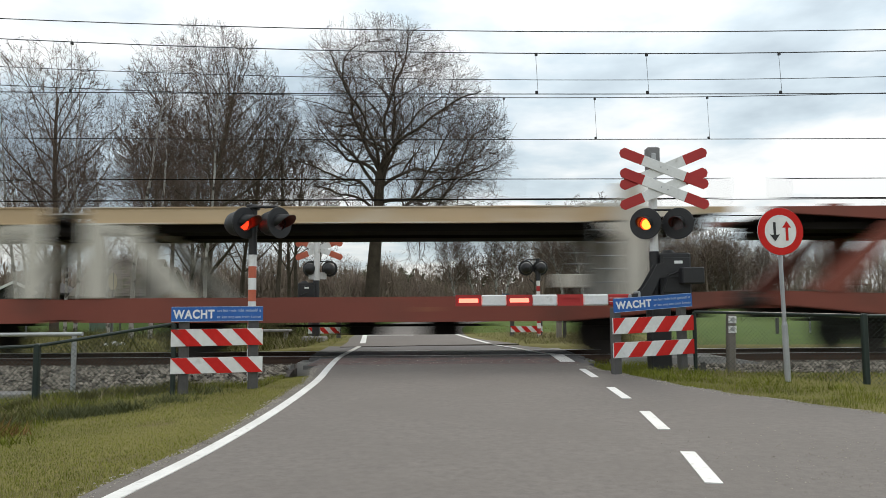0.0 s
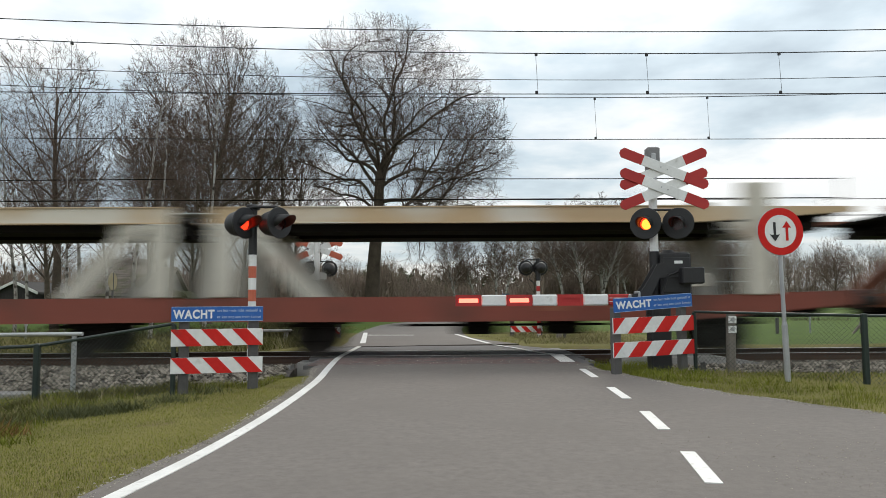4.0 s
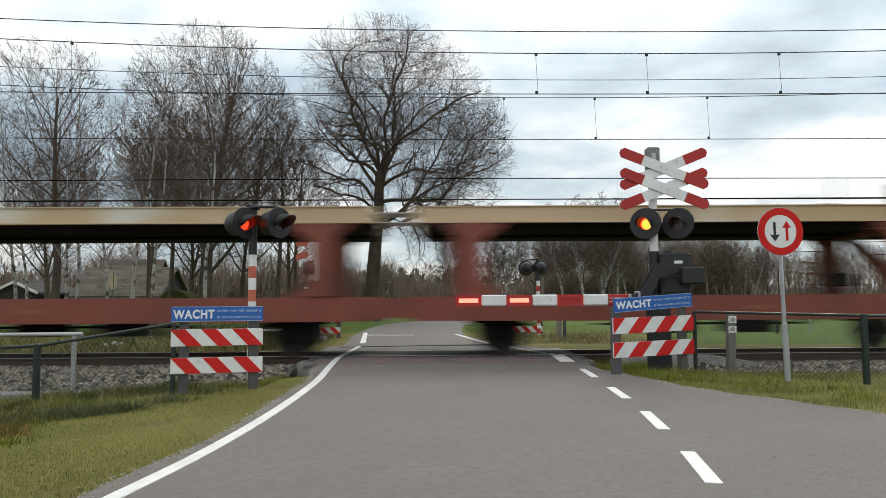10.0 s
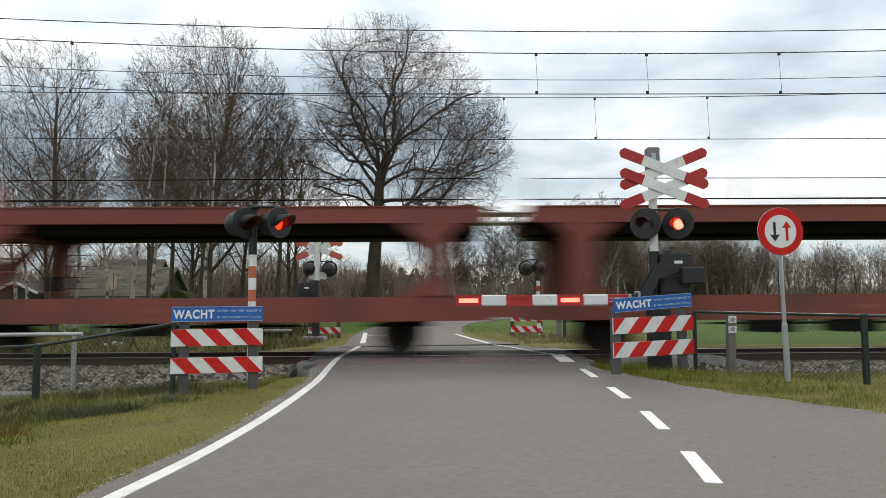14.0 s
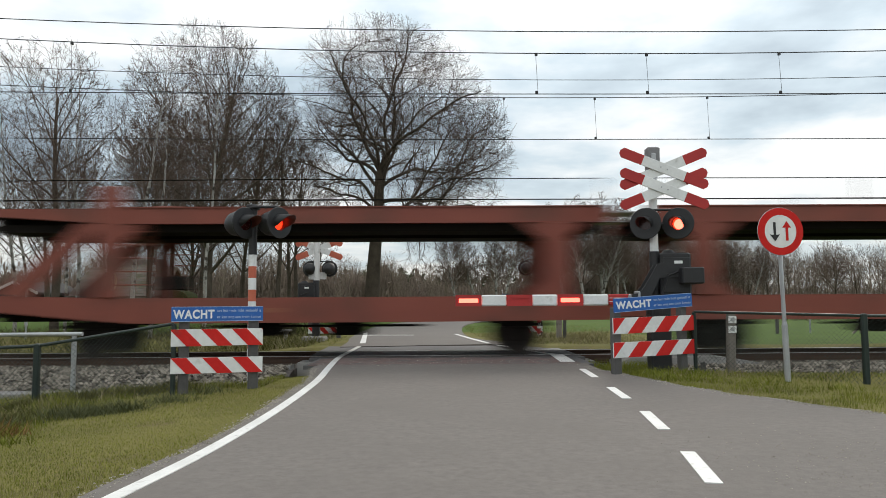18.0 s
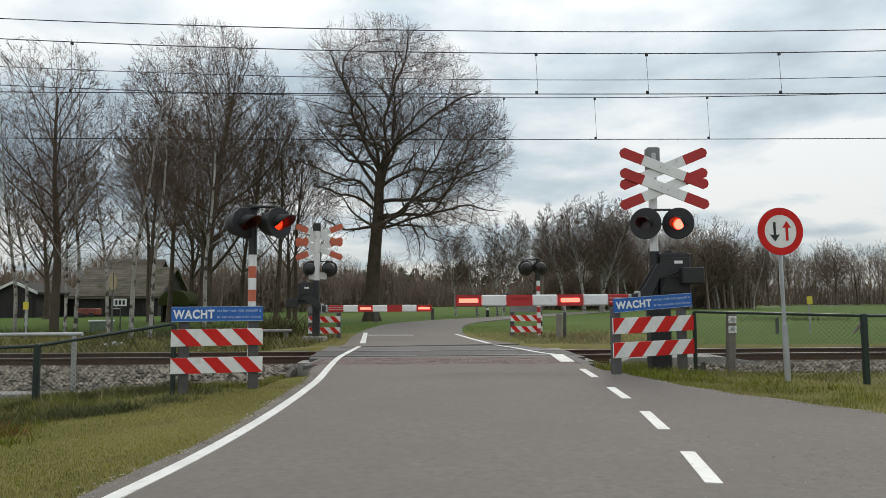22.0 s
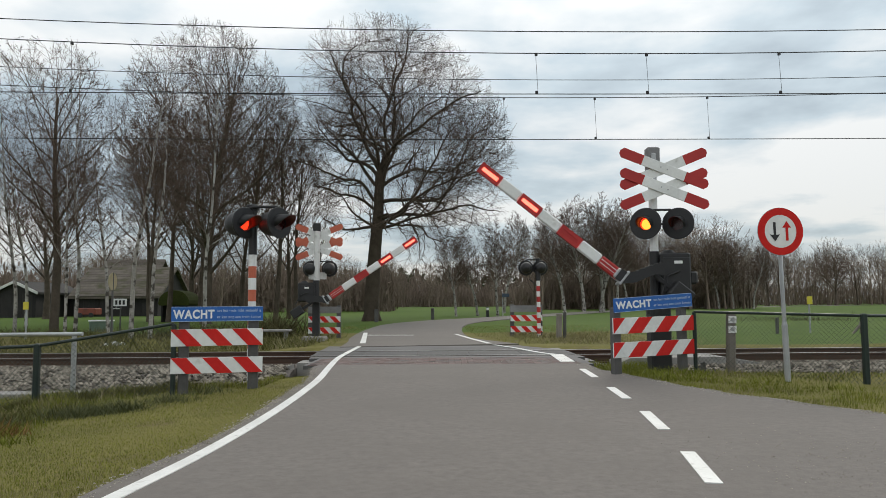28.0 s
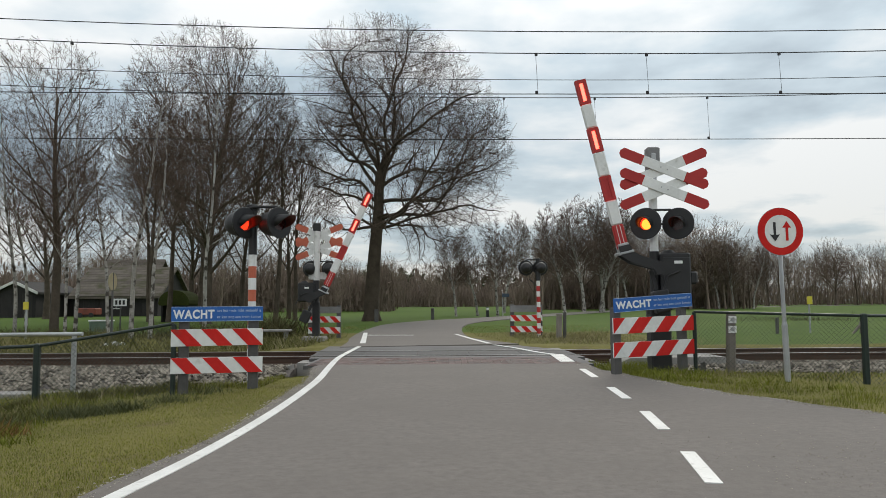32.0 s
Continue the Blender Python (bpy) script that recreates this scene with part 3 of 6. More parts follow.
def lamp_head(parent, m, phase, lit=True, core=True, size=1.0):
    """A flashing lamp: round black board with a bore, a glowing lens in it, a hood over it and an added vane that
    blocks its light.
    """
    board = part("lamp_board", Shape().lathe([(0.111, 0.0), (0.246 * size, 0.0), (0.253 * size, 0.012), (0.246 * size, 0.025), (0.111, 0.025)], (0, 0, 0), (0, 1, 0), 40, close=True), BLACK, parent, "round black backing board", m)
    part("bore", Shape().lathe([(0.111, 0.012), (0.111, 0.26), (0.08, 0.30), (0.0, 0.31)], (0, 0, 0), (0, 1, 0), 28), BLACK_DEEP, board)
    part("housing", Shape().lathe([(0.19, 0.025), (0.19, 0.16), (0.17, 0.26), (0.13, 0.33), (0.0, 0.36)], (0, 0, 0), (0, 1, 0), 28), BLACK, board, "", None, True)
    if lit:
        part("lens", Shape().lathe([(0.0, 0.046), (0.055, 0.050), (0.107, 0.066)], (0, 0, 0), (0, 1, 0), 28), GLOW_RED, board, "glowing red lamp lens", None, True)
        if core:
            part("bulb", Shape().lathe([(0.0, 0.030), (0.06, 0.034), (0.090, 0.044)], (0.012, 0, -0.012), (0, 1, 0), 24), GLOW_CORE if phase == "left" else GLOW_PINK, board, "bright orange core of the lamp" if phase == "left" else "bright pinkish core of the lamp", None, True)
    # the hood: a tapering half tube, its inside coloured red for lamp glow
    for name, r0, mat_ in (("hood", 0.119, BLACK), ("hood_lining", 0.1135, HOOD_LAMP_RED)):
        v, f, n = [], [], 20
        for i in range(n + 1):
            a = math.radians(-32 + 244 * i / n)
            reach = 0.015 + 0.27 * math.sin(math.pi * i / n) ** 0.75
            for r in (r0, r0 + 0.005):
                v += [(r * math.cos(a), 0.004, r * math.sin(a)), (r * math.cos(a), -reach, r * math.sin(a) - 0.10 * reach)]
        for i in range(n):
            k = 4 * i
            f += [(k, k + 1, k + 5, k + 4), (k + 2, k + 6, k + 7, k + 3), (k + 1, k + 3, k + 7, k + 5)]
        part(name, Shape().add(v, f), mat_, board, "black half-round hood" if r0 > 0.115 else "inner face of the hood, reddened for lamp light", None, True)
    if lit:
        # added light stop hinged at the bore's top, hanging down to cover the lens
        VANES[phase].append(part("vane", Shape().lathe([(0.0, 0.0), (0.1108, 0.0), (0.1108, 0.004), (0.0, 0.004)], (0, 0, -0.1108), (0, 1, 0), 28), LENS_DARK, board, "dark red vane added to hide the lens between flashes"))
    else:
        part("lens", Shape().lathe([(0.0, 0.05), (0.107, 0.07)], (0, 0, 0), (0, 1, 0), 24), LENS_DARK, board, "unlit dark red lens")
    return board


def lamp_pair(parent, z, heading, gap, lit=True, back=0.14, shift=0.0, core=True, size=1.0):
    """Two lamps on a bracket, turned by heading degrees about the upright."""
    r = pose(shift, 0, z)
    for phase, x in (("left", -gap / 2), ("right", gap / 2)):
        lamp_head(parent, r @ pose(x, -back, 0, 0, 0, heading), phase, lit, core, size)
    s = Shape().pipe([(-gap / 2, -back + 0.08, z + 0.215), (-gap / 3, -back + 0.08, z + 0.245), (gap / 3, -back + 0.08, z + 0.245), (gap / 2, -back + 0.08, z + 0.215)], 0.02)
    s.rod((0, -back + 0.08, z + 0.245), (0, 0, z + 0.245), 0.018)
    for v_i, p in enumerate(s.v):
        s.v[v_i] = (p[0] + shift, p[1], p[2])
    part("bracket", s, BLACK, parent, "thin black lamp bracket")
    part("crossbar", Shape().rod((shift - gap / 2 + 0.21, -back + 0.14, z), (shift + gap / 2 - 0.21, -back + 0.14, z), 0.022), BLACK, parent)


def cross_arm(parent, m, length=1.62, width=0.175, red=None):
    """A white arm with red pointed ends."""
    h, w, t = length / 2, width / 2, 0.012
    mid = part("cross_arm", Shape().box(-h + 0.42, -t, -w, h - 0.42, t, w, 0.004), SIGN_WHITE, parent, "white arm of the warning cross", m)
    for s in (-1, 1):
        o = [(s * (h - 0.4185), -w), (s * (h - 0.05), -w), (s * h, -w + 0.06), (s * h, w - 0.06), (s * (h - 0.05), w), (s * (h - 0.4185), w)]
        part("red_end", Shape().prism(o, -t, t), red or CROSS_RED, mid, "red end of the arm")
    for x, z in ((-0.06, 0), (0.06, 0)):
        part("bolt", Shape().rod((x, -t - 0.008, z), (x, -t, z), 0.012, sides=8), GALV, mid)


def barrier_arm(parent, pivot, tip, stripe_len, drop, radius, flip=1, label="red and white striped barrier arm"):
    """The swinging arm: goose-neck bracket, counterweight, striped hollow boom with lamp windows. Its origin is the pivot; it points to -x (flip=1) or +x."""
    arm = new("barrier_arm")
    arm.parent, arm.matrix_basis = parent, pivot
    tagged(arm, label)
    f = -flip
    r, d = radius, 0.05
    # goose-neck bracket down to the boom
    for y in (-0.12, 0.12):
        o = [(0.11, 0.0), (0.03, 0.10), (-0.08, 0.07), (-0.30, -drop + 0.22), (-0.40, -drop + 0.11), (-0.52, -drop + 0.09), (-0.52, -drop - 0.10), (-0.36, -drop - 0.09), (-0.20, -drop + 0.06), (-0.02, -0.13), (0.08, -0.09)]
        part("side_plate", Shape().prism([(-x * f if f > 0 else x, z) for x, z in o], y - 0.014, y + 0.014), BLACK, arm, "black goose-neck plate")
    part("boom_socket", Shape().box(min(0.40 * f, 0.56 * f), -0.11, -drop - r * 0.95, max(0.40 * f, 0.56 * f), 0.11, -drop + r * 0.95, 0.015), GALV, arm, "pale metal boom socket")
    part("flange", Shape().box(min(0.37 * f, 0.42 * f), -0.14, -drop - r * 1.5, max(0.37 * f, 0.42 * f), 0.14, -drop + r * 1.5, 0.012), GALV, arm, "pale bolted flange plate")
    part("weight", Shape().box(min(-0.35 * f, -0.72 * f), -0.10, -0.26, max(-0.35 * f, -0.72 * f), 0.10, 0.02, 0.02), BLACK, arm, "black counterweight")
    part("weight_bar", Shape().box(min(0.0, -0.36 * f), 0.09, -0.16, max(0.0, -0.36 * f), 0.13, -0.08, 0.01), BLACK, arm)
    n = 7
    for i in range(n):
        a, b = tip - stripe_len * (i + 1), tip - stripe_len * i
        x0, x1 = min(a * f, b * f) + 0.001, max(a * f, b * f) - 0.001
        red = i % 2 == 0
        mat_ = CROSS_RED if red else SIGN_WHITE
        lamp = {0: "steady", 2: "left", 4: "right"}.get(i)
        if not lamp:
            s = Shape().box(x0, -d, -drop - r, x1, d, -drop + r, 0.02)
            part("stripe", s, mat_, arm, "red stripe" if red else "white stripe")
            if red:
                for z in (-0.03, 0.03):
                    part("trim_line", Shape().box(x0 + 0.01, -d - 0.003, -drop + z - 0.005, x1 - 0.01, -d - 0.0005, -drop + z + 0.005), MAST_WHITE, arm, "thin pale line")
            continue
        w0, w1, g = x0 + 0.05, x1 - 0.05, 0.035
        s = Shape()
        for side in (-1, 1):
            y0, y1 = sorted((side * d, side * (d - 0.008)))
            s.box(x0, y0, -drop + g, x1, y1, -drop + r).box(x0, y0, -drop - r, x1, y1, -drop - g)
            s.box(x0, y0, -drop - g, w0, y1, -drop + g).box(w1, y0, -drop - g, x1, y1, -drop + g)
        s.box(x0, -d + 0.008, -drop + r - 0.008, x1, d - 0.008, -drop + r).box(x0, -d + 0.008, -drop - r, x1, d - 0.008, -drop - r + 0.008)
        if i == 0:
            e0, e1 = (x0 - 0.006, x0 + 0.002) if f < 0 else (x1 - 0.002, x1 + 0.006)
            s.box(e0, -d, -drop - r, e1, d, -drop + r)
        part("stripe", s, mat_, arm, "red stripe with a lamp window")
        part("arm_lamp", Shape().box(w0, -0.015, -drop - g, w1, 0.015, -drop + g, 0.006), GLOW_ARM, arm, "glowing red lamp strip")
        if lamp != "steady":
            # the strip always glows; added slides block its light while it is off
            for side in (-1, 1):
                v = part("lamp_slide", Shape().box(w0 - 0.02, side * 0.032 - 0.004, -drop - 0.05, w1 + 0.02, side * 0.032 + 0.004, -drop + 0.05), mat_, arm, "red slide added to blank the lamp between flashes")
                ARM_VANES[lamp].append((v, -f))
    return arm


def gate_motor(parent, z0, z1, x0, x1):
    part("motor_box", Shape().box(x0, -0.17, z0, x1, 0.17, z1, 0.03), BLACK, parent, "black barrier drive box")
    part("motor_lid", Shape().box(x0 + 0.03, -0.19, z0 + 0.05, x1 - 0.03, -0.1701, z1 - 0.08, 0.01), BLACK, parent)
    part("maker_plate", Shape().box(x0 + 0.22, -0.197, z1 - 0.19, x0 + 0.36, -0.1901, z1 - 0.14), SIGN_WHITE, parent, "small white plate")
    s = Shape()
    s.pipe([(x0 + 0.30, -0.20, z1 - 0.32), (x0 + 0.10, -0.21, z1 - 0.40), (x0 - 0.02, -0.21, z0 - 0.02), (x0 - 0.06, -0.20, z0 - 0.08)], 0.016)
    part("cable", s, BLACK, parent, "black cable loop")
    part("cap", Shape().lathe([(0.0, 0.06), (0.08, 0.05), (0.12, 0.0)], (x0 + 0.18, 0, z1), (0, 0, 1), 16), BLACK, parent)


def near_barrier():
    t = thing("barrier_post", pose(3.66, 12.4, -0.12), "level crossing post with warning cross, flashing lamps and striped barrier", "crossing barrier", "crossing barriers")
    part("foundation", Shape().box(-0.3, -0.3, -0.3, 0.3, 0.3, -0.01, 0.03), CONCRETE, t)
    part("lower_mast", Shape().rod((0, 0, 0.0), (0, 0, 2.05), 0.085, sides=18), BLACK, t, "black lower mast", smooth=False)
    part("upper_mast", Shape().rod((0, 0, 2.05), (0, 0, 3.62), 0.072, sides=18), MAST_WHITE, t, "white upper mast")
    part("mast_cap", Shape().box(-0.10, -0.10, 3.46, 0.12, 0.10, 3.87, 0.02), MAST_GREY, t, "grey box on top of the mast")
    for z in (3.64, 3.29):
        for i, a in enumerate((-22, 22)):
            cross_arm(t, pose(0.16, -0.13 - 0.03 * i, z - 0.165, 0, a, 0))
    part("cross_bracket", Shape().box(-0.04, -0.14, 3.05, 0.04, -0.05, 3.75, 0.01), GALV, t)
    lamp_pair(t, 2.525, -32, 0.56, shift=0.10, size=1.08)
    gate_motor(t, 1.28, 2.02, 0.06, 0.58)
    part("side_box", Shape().box(0.5801, -0.08, 1.48, 0.72, 0.14, 1.70, 0.03), BLACK, t, "black side housing")
    part("pedestal", Shape().box(-0.13, -0.14, 0.0, 0.22, 0.16, 1.28, 0.02), BLACK, t, "black barrier pedestal")
    part("collar", Shape().rod((0, 0, 0.98), (0, 0, 1.06), 0.16, sides=16), BLACK, t)
    return barrier_arm(t, pose(0.0, -0.30, 1.74), 3.45, 0.427, 0.52, 0.094)


def far_barrier():
    t = thing("barrier_post", pose(-4.0, 22.6, -0.15), "level crossing post seen from behind with barrier and warning cross", "crossing barrier", "crossing barriers")
    part("foundation", Shape().box(-0.40, -0.35, -0.3, 0.32, 0.35, 0.20, 0.04), CONCRETE, t, "pale concrete foundation block")
    part("lower_mast", Shape().rod((0, 0, 0.1), (0, 0, 1.95), 0.10, sides=18), BLACK, t, "black lower mast")
    part("upper_mast", Shape().rod((0.02, 0, 1.95), (0.02, 0, 3.55), 0.095, sides=18), MAST_WHITE, t, "white upper mast")
    part("mast_cap", Shape().box(-0.10, -0.10, 3.50, 0.14, 0.10, 3.76, 0.02), BLACK, t, "black cap on the mast")
    for z in (3.45, 3.02):
        for i, a in enumerate((22, -22)):
            cross_arm(t, pose(0.06, 0.13 + 0.03 * i, z - 0.06, 0, a, 0), 1.60, 0.19, MAST_RED)
    for x in (-0.2, 0.40):
        lamp_head(t, pose(x, 0.16, 2.32, 0, 0, 180), "left", False)
    part("bracket", Shape().rod((-0.2, 0.05, 2.55), (0.40, 0.05, 2.55), 0.02), BLACK, t)
    part("back_plate", Shape().box(-0.25, 0.03, 1.98, 0.32, 0.06, 2.2, 0.01), MAST_WHITE, t, "pale plate behind the mast")
    gate_motor(t, 1.28, 1.88, -0.55, -0.02)
    part("pedestal", Shape().box(-0.10, -0.10, 0.20, 0.12, 0.10, 1.28, 0.02), BLACK, t, "black barrier pedestal")
    return barrier_arm(t, pose(-0.15, -0.30, 1.36), 3.78, 0.455, 0.30, 0.105, flip=-1)


NEAR_ARM = near_barrier()
FAR_ARM = far_barrier()


def lamp_masts():
    t = thing("lamp_post", pose(-2.82, 10.6, -0.12), "red and white striped post with two black flashing lamps", "signal post", "signal posts")
    part("foundation", Shape().box(-0.2, -0.2, -0.3, 0.2, 0.2, 0.04, 0.02), CONCRETE, t)
    step = 0.172
    for i in range(11):
        part("mast_band", Shape().rod((0, 0, 0.02 + i * step), (0, 0, 0.02 + (i + 1) * step - 0.0005), 0.058, sides=16), MAST_RED if i % 2 else SIGN_WHITE, t, "orange-red band" if i % 2 else "white band")
    part("mast_top", Shape().rod((0, 0, 1.915), (0, 0, 2.58), 0.062, sides=16), BLACK, t, "black mast top")
    part("mast_cap", Shape().box(-0.09, -0.08, 2.58, 0.09, 0.08, 2.66, 0.02), BLACK, t)
    lamp_pair(t, 2.37, 54, 0.50, shift=0.185, back=0.16, core=False, size=0.92)
    t = thing("lamp_post", pose(3.11, 23.5, -0.12), "thin red and white post with two black lamps seen from behind", "signal post", "signal posts")
    for i in range(11):
        part("mast_band", Shape().rod((0, 0, 0.0 + i * step), (0, 0, (i + 1) * step - 0.0005), 0.062, sides=16), CROSS_RED if i % 2 else SIGN_WHITE, t)
    part("mast_top", Shape().rod((0, 0, 1.90), (0, 0, 2.62), 0.08, sides=16), BLACK, t, "black mast top")
    for x in (-0.38, 0.09):
        lamp_head(t, pose(x, 0.16, 2.32, 0, 0, 180), "left", False)
    part("bracket", Shape().rod((-0.4, 0.05, 2.58), (0.1, 0.05, 2.60), 0.02).rod((0, 0, 1.7), (-0.3, -0.05, 1.95), 0.015), BLACK, t)


lamp_masts()


def hazard_board(parent, m, width, height, lean, count, label="red and white hatched board"):
    """A white board with slanted red bands laid on it."""
    b = part("hatched_board", Shape().box(-width / 2, -0.012, -height / 2, width / 2, 0.012, height / 2, 0.003), SIGN_WHITE, parent, label, m)
    pitch = width / count
    for i in range(count + 2):
        x = -width / 2 + (i - 0.5) * pitch * 1.0
        c = [(x, -height / 2), (x + pitch * 0.5, -height / 2), (x + pitch * 0.5 + lean * height, height / 2), (x + lean * height, height / 2)]
        out = clip_band(c, -width / 2 + 0.001, width / 2 - 0.001)
        if len(out) > 2:
            part("red_band", Shape().prism(out, -0.0155, -0.0125), SIGN_RED, b, "slanted red band")
    return b


def clip_band(poly, lo, hi):
    for lim, sign in ((lo, 1), (hi, -1)):
        res = []
        for (xa, za), (xb, zb) in zip(poly, poly[1:] + poly[:1]):
            ina, inb = sign * (xa - lim) >= 0, sign * (xb - lim) >= 0
            if ina:
                res.append((xa, za))
            if ina != inb:
                t = (lim - xa) / (xb - xa)
                res.append((lim, za + t * (zb - za)))
        poly = res
    return poly


def wait_sign(parent, m, width, height=0.19):
    s = part("wait_sign", Shape().box(-width / 2, -0.012, -height / 2, width / 2, 0.012, height / 2, 0.003), SIGN_BLUE, parent, "blue sign with white lettering", m)
    edge = Shape()
    for z in (-height / 2 + 0.004, height / 2 - 0.004):
        edge.box(-width / 2 + 0.004, -0.0145, z - 0.003, width / 2 - 0.004, -0.0125, z + 0.003)
    part("sign_rim", edge, TEXT_PALE, s)
    for text, size, u0, u1, z, mat_, bold in (("WACHT", 0.150, 0.018, 0.462, -0.052, TEXT_WHITE, 0.0055), ("tot het rode licht gedoofd is", 0.054, 0.49, 0.975, 0.026, TEXT_PALE, 0.001), ("er kan nog een trein komen", 0.054, 0.49, 0.975, -0.056, TEXT_PALE, 0.001)):
        me = lettering(text, size, 0.002, bold)
        me.materials.clear()
        me.materials.append(mat_)
        xs = [v.co.x for v in me.vertices]
        k = (u1 - u0) * width / (max(xs) - min(xs))
        part("lettering", me, None, s, text, pose(-width / 2 + u0 * width - min(xs) * k, -0.0145, z, 90, 0, 0) @ Matrix.Diagonal((k, 1, 1, 1)))


def hazard_fences():
    t = thing("hazard_fence", pose(-2.91, 9.3, -0.06, 0, 0, 0), "red and white hatched boards under a blue waiting sign", "hazard fence", "hazard fences")
    turn = 19
    r = pose(0, 0, 0, 0, 0, turn)
    for x, h in ((-0.41, 0.97), (0.45, 0.95)):
        part("post", Shape().box(x - 0.065, 0.02, -0.25, x + 0.065, 0.13, h, 0.012, r), POST_GREY, t, "dark grey recycled plastic post")
    hazard_board(t, r @ pose(0, 0, 0.70), 1.13, 0.215, -0.95, 3)
    hazard_board(t, r @ pose(0, 0, 0.345, 0, 0.5, 0), 1.13, 0.20, -0.95, 3, "scuffed red and white hatched board")
    wait_sign(t, r @ pose(0, -0.003, 1.0), 1.13)
    t = thing("hazard_fence", pose(3.2, 10.95, 0.0, 0, 0, 0), "red and white hatched boards under a tilted blue waiting sign", "hazard fence", "hazard fences")
    turn = 26
    r = pose(0, 0, 0, 0, 0, turn)
    for x, h in ((-0.68, 0.98), (0.62, 1.05)):
        part("post", Shape().box(x - 0.065, 0.02, -0.25, x + 0.065, 0.13, h, 0.012, r), POST_GREY, t, "dark grey recycled plastic post")
    hazard_board(t, r @ pose(0, 0, 0.72, 0, -1.0, 0), 1.58, 0.235, 0.95, 3)
    hazard_board(t, r @ pose(0, 0, 0.36, 0, -0.5, 0), 1.58, 0.225, 0.95, 3, "scuffed red and white hatched board")
    wait_sign(t, r @ pose(0.0, -0.003, 1.05, 0, -3.2, 0), 1.54, 0.21)
    for x, y, w, label in ((-3.92, 23.7, 1.06, "red and white hatched boards beyond the railway"), (2.74, 23.8, 1.05, "red and white hatched boards beyond the railway")):
        t = thing("hazard_fence", pose(x, y, -0.05), label, "hazard fence", "hazard fences")
        for px in (-w / 2 + 0.06, w / 2 - 0.06):
            part("post", Shape().box(px - 0.07, 0.02, -0.25, px + 0.07, 0.14, 1.06, 0.012), POST_GREY, t, "dark grey post")
        for z in (0.60, 0.24):
            hazard_board(t, pose(0, 0, z), w, 0.20, -0.95, 3)
        part("sign_back", Shape().box(-w / 2, 0.0, 0.80, w / 2, 0.018, 1.02, 0.004), MAST_GREY, t, "grey back of a sign")


hazard_fences()


def round_sign():
    t = thing("traffic_sign", pose(4.70, 9.9, -0.07, 0, -1.2, 0), "round red-rimmed sign with a black and a red arrow", "traffic sign")
    part("pole", Shape().rod((0, 0, -0.2), (0, 0, 0.80), 0.040, sides=14).lathe([(0.040, 0.80), (0.030, 0.84)], (0, 0, 0), (0, 0, 1), 14).rod((0, 0, 0.84), (0, 0, 2.35), 0.028, sides=14), GALV, t, "galvanised steel pole")
    c = pose(0, -0.05, 2.09, 0, 0, 5)
    part("back", Shape().lathe([(0.0, 0.012), (0.325, 0.012), (0.332, 0.006), (0.325, 0.0), (0.0, 0.0)], (0, 0, 0), (0, 1, 0), 48), GALV, t, "grey metal sign plate", c)
    part("rim", Shape().lathe([(0.228, -0.004), (0.327, -0.004), (0.327, -0.001), (0.228, -0.001)], (0, 0, 0), (0, 1, 0), 48, close=True), SIGN_RED, t, "red rim", c)
    part("face", Shape().lathe([(0.0, -0.003), (0.2275, -0.003)], (0, 0, 0), (0, 1, 0), 48), SIGN_WHITE, t, "white face", c)
    for x, flip, mat_, k, label in ((-0.085, -1, BLACK, 1.0, "black arrow down"), (0.09, 1, SIGN_RED, 1.0, "red arrow up")):
        o = [(-0.018, -0.13), (0.018, -0.13), (0.018, 0.05), (0.062, 0.05), (0.0, 0.14), (-0.062, 0.05), (-0.018, 0.05)]
        if flip < 0:
            o = [(-0.018, 0.13), (0.018, 0.13), (0.018, -0.05), (0.07, -0.04), (0.0, -0.135), (-0.07, -0.04), (-0.018, -0.05)]
        part("arrow", Shape().prism([(a + x, b) for a, b in o], -0.0075, -0.0045), mat_, t, label, c)
    part("clamp", Shape().box(-0.05, -0.04, 1.95, 0.05, 0.04, 1.99).box(-0.05, -0.04, 2.18, 0.05, 0.04, 2.22), GALV, t)


round_sign()


